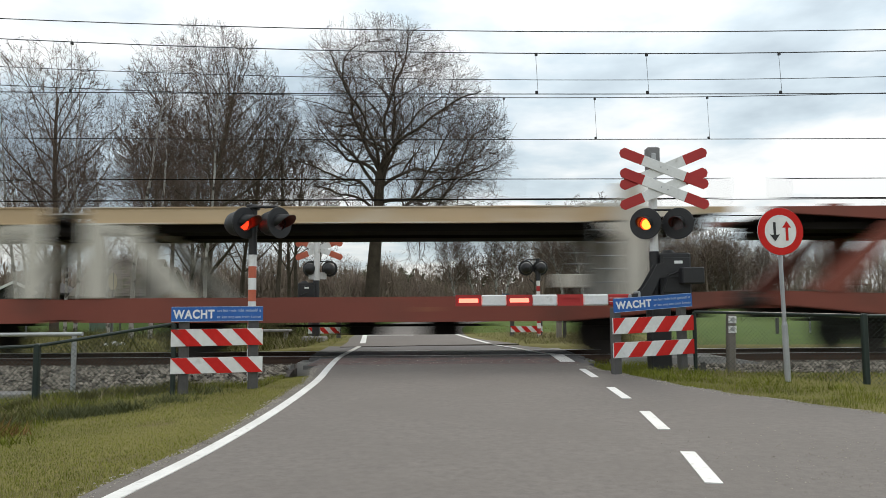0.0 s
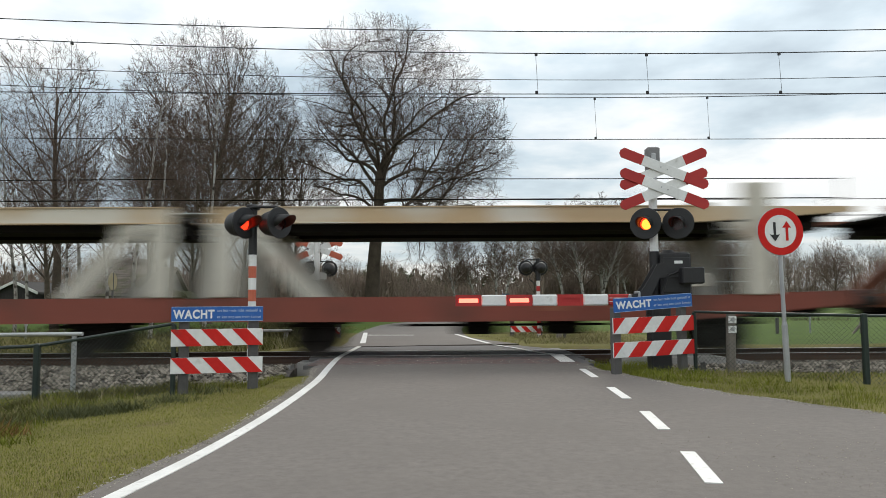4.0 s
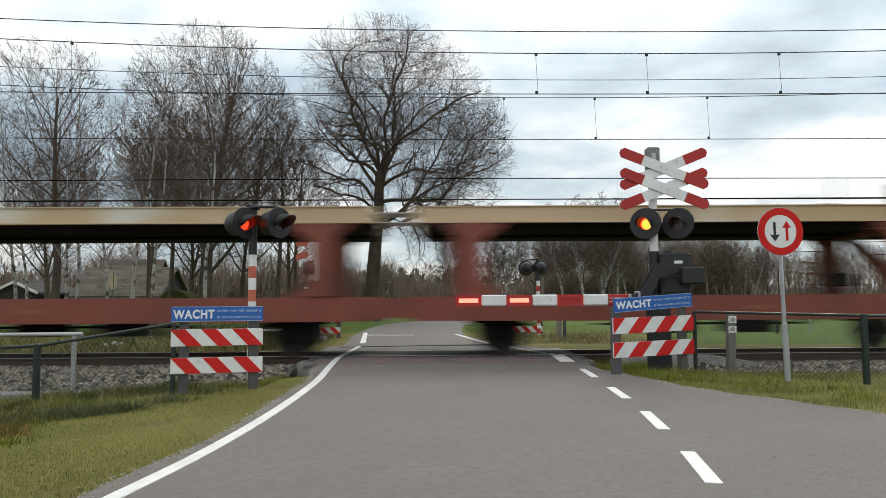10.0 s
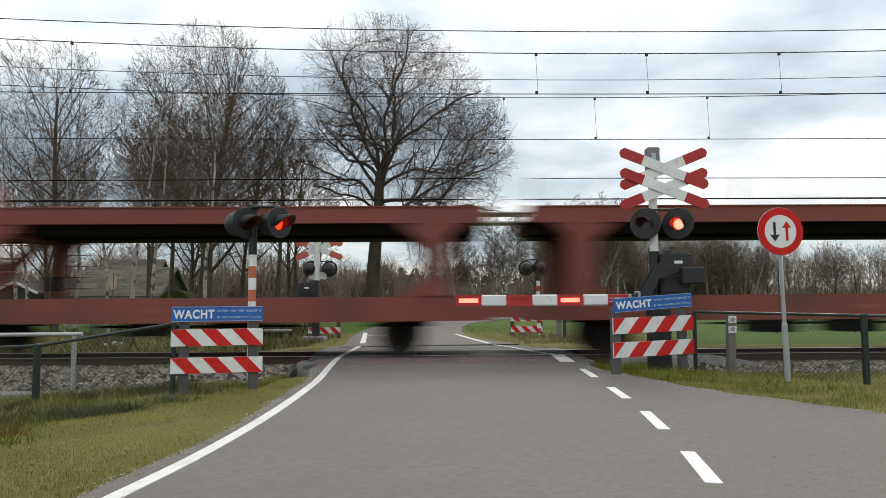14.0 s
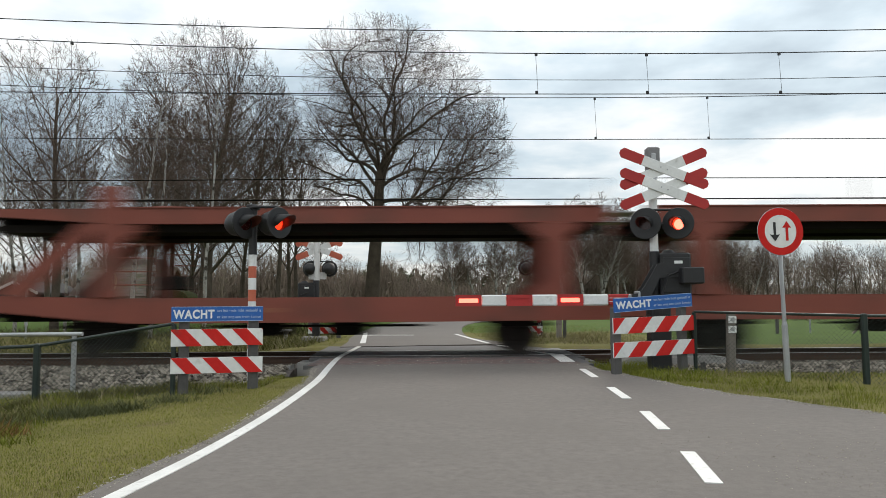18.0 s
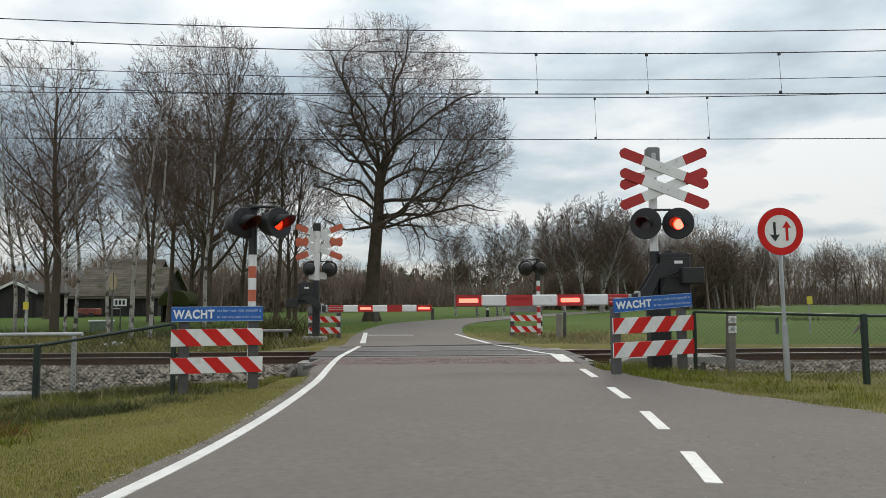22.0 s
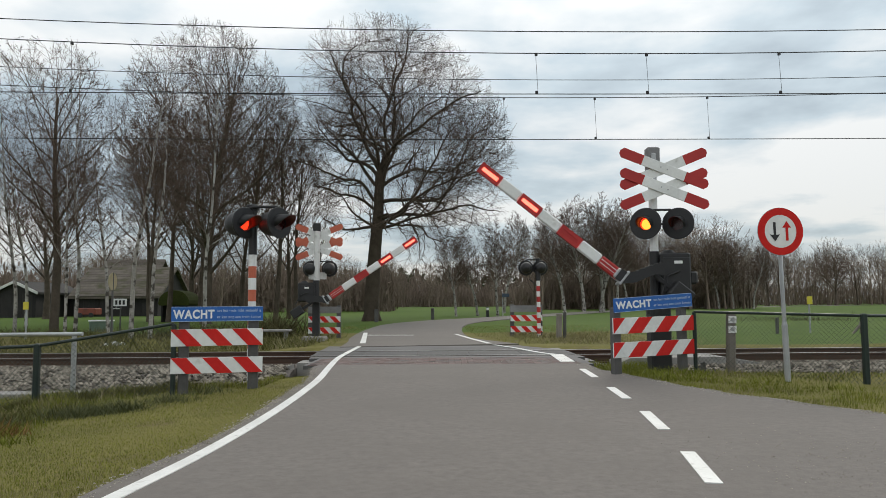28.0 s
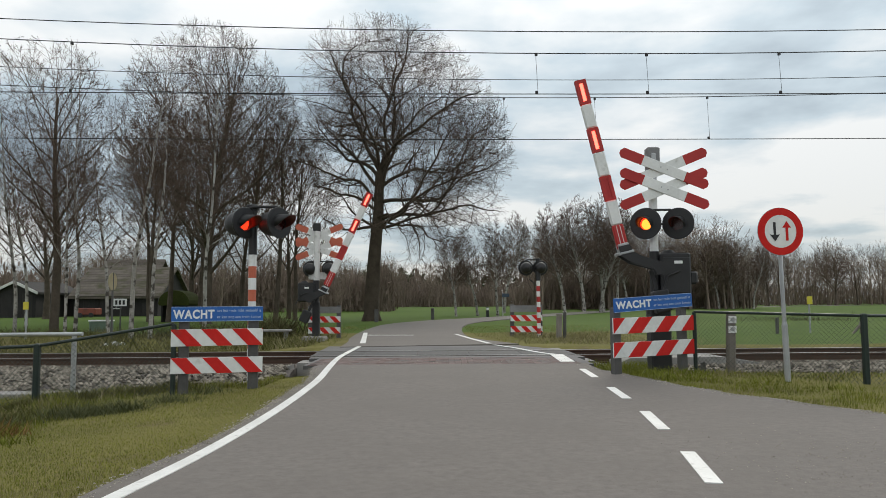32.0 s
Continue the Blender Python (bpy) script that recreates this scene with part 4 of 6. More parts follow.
def small_posts():
    t = thing("marker_post", pose(4.44, 11.2, -0.08, 0, 1.5, 0), "weathered square post with two white plates", "post")
    part("body", Shape().box(-0.06, -0.06, -0.2, 0.06, 0.06, 0.98, 0.02), WOOD_POST, t)
    for z in (0.71, 0.86):
        part("plate", Shape().box(-0.062, -0.075, z - 0.055, 0.062, -0.061, z + 0.055, 0.003), SIGN_WHITE, t, "small white plate")
        part("plate_mark", Shape().box(-0.03, -0.0775, z - 0.025, 0.03, -0.0755, z + 0.03), GALV, t)
    whole("stump_post", Shape().box(-0.035, -0.035, -0.2, 0.035, 0.035, 0.20, 0.01), POST_GREY, "short dark stump post", "post", m=pose(4.12, 11.5, -0.1))
    for x, y, h in ((12.3, 24.2, 1.02), (-13.9, 24.0, 1.0)):
        t = thing("marker_post", pose(x, y, -0.05), "thin white post with a yellow marker plate", "marker post", "marker posts")
        part("pole", Shape().rod((0, 0, 0), (0, 0, h), 0.03, sides=8), GALV, t)
        part("plate", Shape().box(-0.09, -0.06, h - 0.02, 0.09, -0.035, h + 0.24, 0.006), YELLOW, t, "yellow plate")
    for x, y in ((3.4, 55.5), (-0.72, 48), (-4.0, 43)):
        t = thing("bollard", pose(x, y, -0.02), "black and white bollard at the bend" if x > 0 else "dark wooden bollard at the bend", "bollard", "bollards")
        part("body", Shape().box(-0.11, -0.11, -0.1, 0.11, 0.11, 0.75, 0.03), BLACK if x > 0 else POST_GREY, t)
        if x > 0:
            part("band", Shape().box(-0.115, -0.115, 0.50, 0.115, 0.115, 0.72, 0.02), SIGN_WHITE, t, "white band")
    # field fence beyond the railway
    for x, y, h, r in ((3.57, 22.3, 0.80, 0.075), (3.76, 22.4, 0.84, 0.045)):
        whole("field_post", Shape().box(-r, -r, -0.2, r, r, h, 0.015), WOOD_POST if r > 0.06 else POST_GREY, "weathered timber post beside the hatched boards", "fence post", "field fence posts", m=pose(x, y, -0.08, 0, 1, 5))
    for x, y, h in ((5.25, 22.3, 0.9), (11.1, 24.0, 0.6), (13.9, 24.0, 0.45), (17.4, 24.3, 0.6)):
        whole("field_post", Shape().box(-0.045, -0.045, -0.2, 0.045, 0.045, h, 0.015), POST_GREY if x < 13 else WOOD_POST, "dark timber field post", "fence post", "field fence posts", m=pose(x, y, -0.08, 0, 1, 12))
    whole("fence_brace", Shape().rod((0, 0, -0.2), (0.5, 0, 0.38), 0.04, sides=8), WOOD_POST, "leaning pale timber brace of a field fence", "fence brace", m=pose(13.4, 24.0, -0.08))
    t = thing("small_sign", pose(4.75, 57.5, 0), "small blue sign plate on a thin post", "sign")
    part("pole", Shape().rod((0, 0, -0.1), (0, 0, 1.9), 0.03, sides=8), GALV, t)
    part("plate", Shape().box(-0.05, -0.06, 1.52, 0.52, -0.035, 1.80, 0.006), surface("faded_blue_plate", (0.030, 0.050, 0.078), (0.055, 0.085, 0.125), 3, 30, 0.6, bump=0), t, "dull blue plate")
    t = thing("notice_board", pose(-13.1, 29.2, -0.1), "small white board with dark marks on a post", "sign")
    part("pole", Shape().rod((0, 0, -0.1), (0, 0, 1.35), 0.03, sides=8), POST_GREY, t)
    part("board", Shape().box(-0.27, -0.06, 1.12, 0.27, -0.035, 1.42, 0.006), SIGN_WHITE, t, "white board")
    for x in (-0.15, 0.0, 0.15):
        part("bar", Shape().box(x - 0.045, -0.066, 1.18, x + 0.045, -0.0605, 1.36), BLACK, t, "dark bar of lettering")
    for x, y, k in ((-10.45, 23.0, 1.0), (-10.25, 23.05, 0.7), (-10.7, 22.9, 0.6), (-2.95, 13.1, 0.5)):
        whole("stone", Shape().lathe([(0.02, 0.09 * k), (0.10 * k, 0.07 * k), (0.15 * k, 0.0), (0.13 * k, -0.06)], (0, 0, 0), (0.1, 0.05, 1), 7), MAST_WHITE, "whitish stone lying by the track", "stone", "white stones", m=pose(x, y, ground_height(x, y) + 0.03))
    b = thing("low_table", pose(-5.5, 23.4, -0.1), "low grey concrete slab on two legs", "bench")
    part("slab", Shape().box(-0.65, -0.25, 0.27, 0.55, 0.25, 0.34, 0.02), CONCRETE, b)
    for x in (-0.5, 0.4):
        part("leg", Shape().box(x - 0.05, -0.15, -0.1, x + 0.05, 0.15, 0.27, 0.01), CONCRETE, b)


small_posts()


def chain_fence(label, posts, mesh_size=0.06, wire_r=0.0021):
    """Posts with a top rail and woven wire of crossing slanted strands. posts: (x, y, ground, top, heavy)."""
    t = thing("wire_fence", pose(0, 0, 0), label, "wire fence", "wire fences")
    for x, y, z0, z1, heavy in posts:
        r = 0.036 if heavy else 0.028
        p = Shape().box(x - r, y - r, z0 - 0.25, x + r, y + r, z1 + (0.03 if heavy else 0), 0.012)
        part("post", p, FENCE_GREEN, t, "dark green post")
    rail, net = Shape(), Shape()
    for (x0, y0, a0, b0, _), (x1, y1, a1, b1, _) in zip(posts, posts[1:]):
        rail.rod((x0, y0, b0), (x1, y1, b1), 0.021, sides=8)
        a, b = Vector((x0, y0, 0)), Vector((x1, y1, 0))
        run = (b - a).length
        n = int(run / mesh_size)
        h = (b0 - a0 + b1 - a1) / 2 - 0.04

        def place(s, u):
            s = min(max(s, 0), run)
            k = s / run
            lo, hi = a0 + (a1 - a0) * k + 0.03, b0 + (b1 - b0) * k
            p = a + (b - a) * k
            return (p.x, p.y - 0.024, lo + (hi - lo) * u)

        m = int(h / mesh_size * 1.0)
        for i in range(-m, n + m):
            for d in (1, -1):
                s0 = i * mesh_size
                s1 = s0 + d * h
                u0, u1 = 0.0, 1.0
                if s1 == s0:
                    continue
                # trim to the panel
                for lim in (0.0, run):
                    k = (lim - s0) / (s1 - s0)
                    inside0 = 0 <= s0 <= run
                    inside1 = 0 <= s1 <= run
                    if 0 < k < 1:
                        if not inside0 and ((lim == 0 and s0 < 0) or (lim == run and s0 > run)):
                            u0 = max(u0, k)
                        if not inside1 and ((lim == 0 and s1 < 0) or (lim == run and s1 > run)):
                            u1 = min(u1, k)
                if u1 - u0 < 0.02 or (max(s0, s1) <= 0) or (min(s0, s1) >= run):
                    continue
                net.rod(place(s0 + (s1 - s0) * u0, u0), place(s0 + (s1 - s0) * u1, u1), wire_r, sides=3, caps=False)
    part("top_rail", rail, FENCE_GREEN, t, "dark green top rail")
    me = bpy.data.meshes.new("wire_netting")
    me.from_pydata(net.v, [], net.f)
    me.materials.append(FENCE_WIRE)
    part("wire_netting", me, None, t, "woven diamond wire netting")


chain_fence("dark green chain-link fence sagging along the ballast", [(-9.5, 8.3, -0.28, 0.42, True), (-5.06, 9.0, -0.20, 0.56, True), (-3.42, 9.15, -0.12, 0.82, False)])
chain_fence("dark green chain-link fence beside the track", [(3.95, 11.35, -0.1, 0.90, False), (5.60, 9.6, -0.12, 0.86, True), (8.2, 8.9, -0.12, 0.84, True)], 0.065)


def steel_rail():
    t = thing("guard_rail", pose(0, 0, 0), "galvanised tube rail on a steel post", "guard rail")
    part("tube", Shape().rod((-10.5, 10.5, 0.62), (-5.25, 10.5, 0.645), 0.03, sides=12), GALV, t)
    for x in (-5.37, -8.6):
        part("post", Shape().rod((x, 10.5, -0.45), (x, 10.5, 0.62), 0.036, sides=12), GALV, t)


steel_rail()


# ---- train ----
SPEED, FIRST_MID, PITCH, LONG = 27.615, -7.4, 27.0, 31.2


def wheelset(parent, x):
    w = Shape()
    for y in (-0.75, 0.75):
        w.lathe([(0.09, -0.09), (0.12, -0.06), (0.36, -0.03), (0.39, -0.065), (0.43, -0.065), (0.435, 0.03), (0.465, 0.045), (0.465, 0.06), (0.36, 0.06), (0.12, 0.08), (0.09, 0.09)], (x, y, 0.435), (0, 1 if y > 0 else -1, 0), 24)
    w.rod((x, -0.95, 0.435), (x, 0.95, 0.435), 0.08, sides=12)
    ws = part("wheelset", w, WHEEL, parent, "dark steel wheels on their axle")
    for y in (-1.02, 1.02):
        s = Shape().box(x - 0.14, y - 0.09, 0.30, x + 0.14, y + 0.09, 0.58, 0.03)
        s.box(x - 0.62, y - 0.04, 0.60, x + 0.62, y + 0.04, 0.66).box(x - 0.48, y - 0.04, 0.66, x + 0.48, y + 0.04, 0.72)
        s.box(x - 0.24, y - 0.05, 0.22, x - 0.17, y + 0.05, 0.70).box(x + 0.17, y - 0.05, 0.22, x + 0.24, y + 0.05, 0.70)
        part("axle_guard", s, UNDERSIDE, ws, "axle box and leaf spring, darkened for shade")


def unit(parent, x0, x1, paint, deck_paint, post_paint, style):
    """One half of a twin car-carrier, from its joint at x0 towards its outer end at x1; lengths run along x, the sign tells the way."""
    d = 1 if x1 > x0 else -1
    lo, hi = min(x0, x1), max(x0, x1)
    length = hi - lo

    def X(u):
        return x0 + d * u

    def span(s, u0, u1, *rest):
        a, b = sorted((X(u0), X(u1)))
        s.box(a, rest[0], rest[1], b, rest[2], rest[3], *rest[4:])

    # lower deck: side sills that dip between the axles
    for y in (-1.40, 1.40):
        s = Shape()
        dip = 0.10 if style == "long" else 0.0
        sill = [(0.25, 0.72), (0.25, 1.19), (length * 0.30, 1.19 - dip * 0.4), (length * 0.72, 1.19 - dip * 0.6), (length - 3.2, 1.19), (length - 0.45, 1.27), (length - 0.45, 1.0), (length - 3.0, 0.76), (length * 0.72, 0.70 - dip), (length * 0.30, 0.70 - dip)]
        pts = [(X(u), z) for u, z in sill]
        s.prism(pts, y - 0.055, y + 0.055)
        part("side_sill", s, paint, parent, "painted steel side sill")
        for u in (0.5, length * 0.28, length * 0.5, length * 0.7, length - 3.3):
            part("sill_rib", Shape().box(X(u) - 0.05, y - 0.075 if y < 0 else y + 0.0555, 0.76, X(u) + 0.05, y - 0.0555 if y < 0 else y + 0.075, 1.12), paint, parent)
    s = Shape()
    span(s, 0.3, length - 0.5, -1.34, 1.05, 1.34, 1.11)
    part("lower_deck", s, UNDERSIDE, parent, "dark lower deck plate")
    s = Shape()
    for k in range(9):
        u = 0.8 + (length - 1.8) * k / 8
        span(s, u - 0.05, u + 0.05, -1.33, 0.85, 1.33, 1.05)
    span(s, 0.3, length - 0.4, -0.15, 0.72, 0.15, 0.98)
    part("deck_grating", s, UNDERSIDE, parent, "cross beams under the deck, darkened for shade")
    # upper deck: channel beams, plate and trough
    for y in (-1.42, 1.42):
        s = Shape()
        end = length - 0.35 if style != "long" else length - 0.25
        head = 0.22 if style == "long" else 0.38
        top = [(head, 2.66), (head, 2.95), (length - 3.6, 2.95), (end, 2.94), (end, 2.84), (length - 3.4, 2.64)]
        s.prism([(X(u), z) for u, z in top], y - 0.045, y + 0.045)
        s2 = Shape()
        span(s2, 0.4, length - 3.4, y - 0.075, 2.9501, y + 0.075, 2.972)
        span(s2, 0.4, length - 3.4, y - 0.075, 2.635, y + 0.075, 2.6595)
        b = part("deck_beam", s, deck_paint, parent, "painted upper deck beam")
        part("beam_flange", s2, deck_paint, b)
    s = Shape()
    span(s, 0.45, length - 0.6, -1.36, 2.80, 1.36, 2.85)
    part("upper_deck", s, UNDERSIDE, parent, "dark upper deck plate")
    # low boxes lengthen the dark band of shade below the deck
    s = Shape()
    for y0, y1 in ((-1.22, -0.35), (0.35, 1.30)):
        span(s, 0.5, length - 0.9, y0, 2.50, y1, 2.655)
    part("wheel_trough", s, UNDERSIDE, parent, "wheel troughs under the upper deck, darkened for shade")
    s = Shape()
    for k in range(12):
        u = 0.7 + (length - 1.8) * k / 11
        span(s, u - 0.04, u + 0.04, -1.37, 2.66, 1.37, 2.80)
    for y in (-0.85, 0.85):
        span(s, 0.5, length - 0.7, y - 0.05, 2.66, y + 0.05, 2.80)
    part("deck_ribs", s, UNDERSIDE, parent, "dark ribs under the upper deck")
    # posts
    joint, outer = 1.45, length - (2.35 if style == "braced" else 3.3)
    for y in (-1.42, 1.42):
        s = Shape()
        if style == "braced":
            w = 0.24
            s.box(X(0.62) - w, y - 0.09, 1.19, X(0.62) + w, y + 0.09, 2.64, 0.02)
            s.prism([(X(0.9), 2.60), (X(1.25), 2.64), (X(2.55), 1.20), (X(2.15), 1.19)], y - 0.05, y + 0.05)
        else:
            w = 0.26
            s.box(X(joint) - w, y - 0.09, 1.19, X(joint) + w, y + 0.09, 2.64, 0.02)
            part("gusset", Shape().prism([(X(joint + 0.25), 2.64), (X(joint + 0.75), 2.64), (X(joint + 0.25), 2.30)], y - 0.04, y + 0.04), post_paint, parent)
            part("gusset", Shape().prism([(X(joint - 0.25), 2.64), (X(joint - 0.60), 2.64), (X(joint - 0.25), 2.38)], y - 0.04, y + 0.04), post_paint, parent)
            part("gusset", Shape().prism([(X(joint + 0.25), 1.19), (X(joint + 0.65), 1.19), (X(joint + 0.25), 1.50)], y - 0.04, y + 0.04), post_paint, parent)
        part("inner_post", s, post_paint, parent, "stout painted post at the joint")
        s = Shape()
        w = 0.24 if style != "braced" else 0.30
        tall = 3.38 if style != "braced" else 3.42
        s.box(X(outer) - w, y - 0.09, 1.19, X(outer) + w, y + 0.09, tall, 0.02)
        s.prism([(X(outer - 0.24), 2.63), (X(outer - 0.65), 2.63), (X(outer - 0.24), 2.25)], y - 0.04, y + 0.04)
        if style != "braced":
            s.prism([(X(outer + 0.2), 2.62), (X(outer + 0.55), 2.66), (X(outer + 2.15), 1.30), (X(outer + 1.55), 1.20)], y - 0.06, y + 0.06)
        part("outer_post", s, post_paint, parent, "tall painted post with its slanted brace" if style != "braced" else "tall cream post with a cap")
        p = Shape()
        for k in range(5):
            z = 1.45 + 0.26 * k
            p.rod((X(outer - 0.30), y - 0.02, z), (X(outer - 0.72), y - 0.02, z), 0.014, sides=6)
        for u in (0.30, 0.72):
            p.rod((X(outer - u), y - 0.02, 1.2), (X(outer - u), y - 0.02, 2.66), 0.016, sides=6)
        part("ladder", p, paint if style != "braced" else GALV, parent, "thin ladder beside the post")
    for u in (joint, outer):
        part("portal_beam", Shape().box(X(u) - 0.08, -1.34, 2.45, X(u) + 0.08, 1.34, 2.64), post_paint, parent)
    part("data_plate", Shape().box(X(length * 0.52) - 0.30, -1.462, 0.90, X(length * 0.52) + 0.30, -1.456, 0.99), RUST if paint is OXIDE else CREAM, parent, "worn panel of small writing")
    part("pole_rack", Shape().box(min(X(outer - 1.0), X(outer - 1.5)), -1.30, 1.35, max(X(outer - 1.0), X(outer - 1.5)), -1.05, 1.62, 0.02), UNDERSIDE if style != "braced" else CREAM, parent)
    # safety rope along the upper deck
    s = Shape()
    for y in (-1.44, 1.44):
        s.rod((X(0.5), y, 3.52), (X(length - 0.6), y, 3.50), 0.009, sides=5)
        s.rod((X(0.5), y, 3.10), (X(length - 0.6), y, 3.11), 0.012, sides=5)
        for k in range(4):
            u = 0.5 + (length - 1.1) * k / 3
            s.rod((X(u), y, 3.06), (X(u), y, 3.53), 0.014, sides=6)
    part("safety_rope", s, UNDERSIDE, parent, "thin dark safety rope on stanchions")
    if style == "long":
        for z in (1.42, 1.68, 1.94, 2.20):
            part("side_cable", Shape().rod((X(joint), -1.30, z), (X(outer), -1.30, z), 0.010, sides=5), UNDERSIDE, parent, "thin dark side cable")
    wheelset(parent, X(2.15 if style != "braced" else 2.3))
    wheelset(parent, X(length - 2.75))
    for y in (-0.87, 0.87):
        part("buffer", Shape().rod((X(length - 0.5), y, 1.06), (X(length - 0.11), y, 1.06), 0.09, sides=12).rod((X(length - 0.12), y, 1.06), (X(length), y, 1.06), 0.23, sides=16), WHEEL, parent, "dark round buffer")
    s = Shape()
    span(s, length - 0.62, length - 0.46, -1.3, 0.92, 1.3, 1.20)
    part("headstock", s, paint, parent, "painted headstock beam")
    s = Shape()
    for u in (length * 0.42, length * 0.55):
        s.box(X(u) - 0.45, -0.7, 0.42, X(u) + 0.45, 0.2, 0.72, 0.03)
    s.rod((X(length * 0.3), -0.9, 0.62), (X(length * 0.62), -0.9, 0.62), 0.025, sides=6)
    part("brake_gear", s, UNDERSIDE, parent, "brake gear, darkened for shade")


def wagon(paints, length, style, label):
    w = thing("car_transporter_wagon", pose(0, NEAR_TRACK, 0.0), label, "railway wagon", "wagons of the train")
    for d, (paint, deck, post) in zip((1, -1), paints):
        unit(w, 0.0, d * length / 2, paint, deck, post, style)
    s = Shape().rod((-0.6, 0, 0.95), (0.6, 0, 0.95), 0.07, sides=10)
    part("drawbar", s, paints[0][0], w, "short coupling bar between the halves")
    if style != "long":
        for y in (-1.38, 1.38):
            part("deck_flap", Shape().box(-0.42, y * 0.62 - 0.35, 2.86, 0.42, y * 0.62 + 0.35, 2.885), GALV, w, "pale bridging flap between the upper decks")
            part("joint_plate", Shape().box(-0.3, y - 0.03, 0.78, 0.3, y + 0.03, 1.16), paints[0][0], w)
    return w


OX = (OXIDE, OXIDE, OXIDE)
BROWN_LABEL = "empty two-deck car transporter wagon in faded oxide red"
BROWN = wagon((OX, OX), PITCH, "plain", BROWN_LABEL)
TANNED = wagon(((OXIDE, TAN, OXIDE), OX), PITCH, "plain", "empty oxide red car transporter wagon with a tan front deck beam")
RUSTY = wagon(((RUST,) * 3, (RUST,) * 3), PITCH, "plain", "empty two-deck car transporter wagon in sun-bleached rust orange")
TAN_BOTH = wagon(((OXIDE, TAN, OXIDE), (OXIDE, TAN, OXIDE)), PITCH, "plain", "empty oxide red car transporter wagon with tan deck beams")
BEIGE = wagon(((OXIDE, TAN, CREAM), (OXIDE, TAN, CREAM)), PITCH, "braced", "empty car transporter wagon with cream posts and tan deck beams")
PALE = wagon(((MOTTLED, CREAM, CREAM), (MOTTLED, CREAM, CREAM)), PITCH, "braced", "empty cream car transporter wagon with rust-blotched sills")
RED = wagon(((BRIGHT_RED,) * 3, (BRIGHT_RED,) * 3), LONG, "long", "empty two-deck car transporter wagon in bright red")
TRAIN = []


def make_train():
    first = {}
    kinds = {-1: BROWN, 0: BEIGE, 1: BROWN, 2: BEIGE, 4: BEIGE, 3: RUSTY, 5: BROWN, 6: TANNED, 10: TAN_BOTH, 19: PALE}
    # slack in the couplings lets some wagons run a little ahead
    ahead = {2: 0.30, 5: 0.10, 6: 0.18, 7: 0.27, 8: 0.26, 9: 0.30, 10: 0.30, 11: 0.22, 12: 0.18, 13: 0.18, 14: 0.05, 17: -0.06, 19: 0.29}
    for k in range(-1, 20):
        TRAIN.append((kinds.get(k, BROWN), FIRST_MID - PITCH * k + ahead.get(k, 0.0)))
    end = FIRST_MID - PITCH * 19.5
    TRAIN.append((RED, end - LONG / 2))
    TRAIN.append((RED, end - LONG * 1.5))
    for i, (kind, s) in enumerate(TRAIN):
        ob = kind if kind not in first else copy_thing(kind, pose(s, NEAR_TRACK, 0))
        first[kind] = True
        TRAIN[i] = (ob, s)


make_train()


# ---- trees ----
UP = Vector((0, 0, 1))


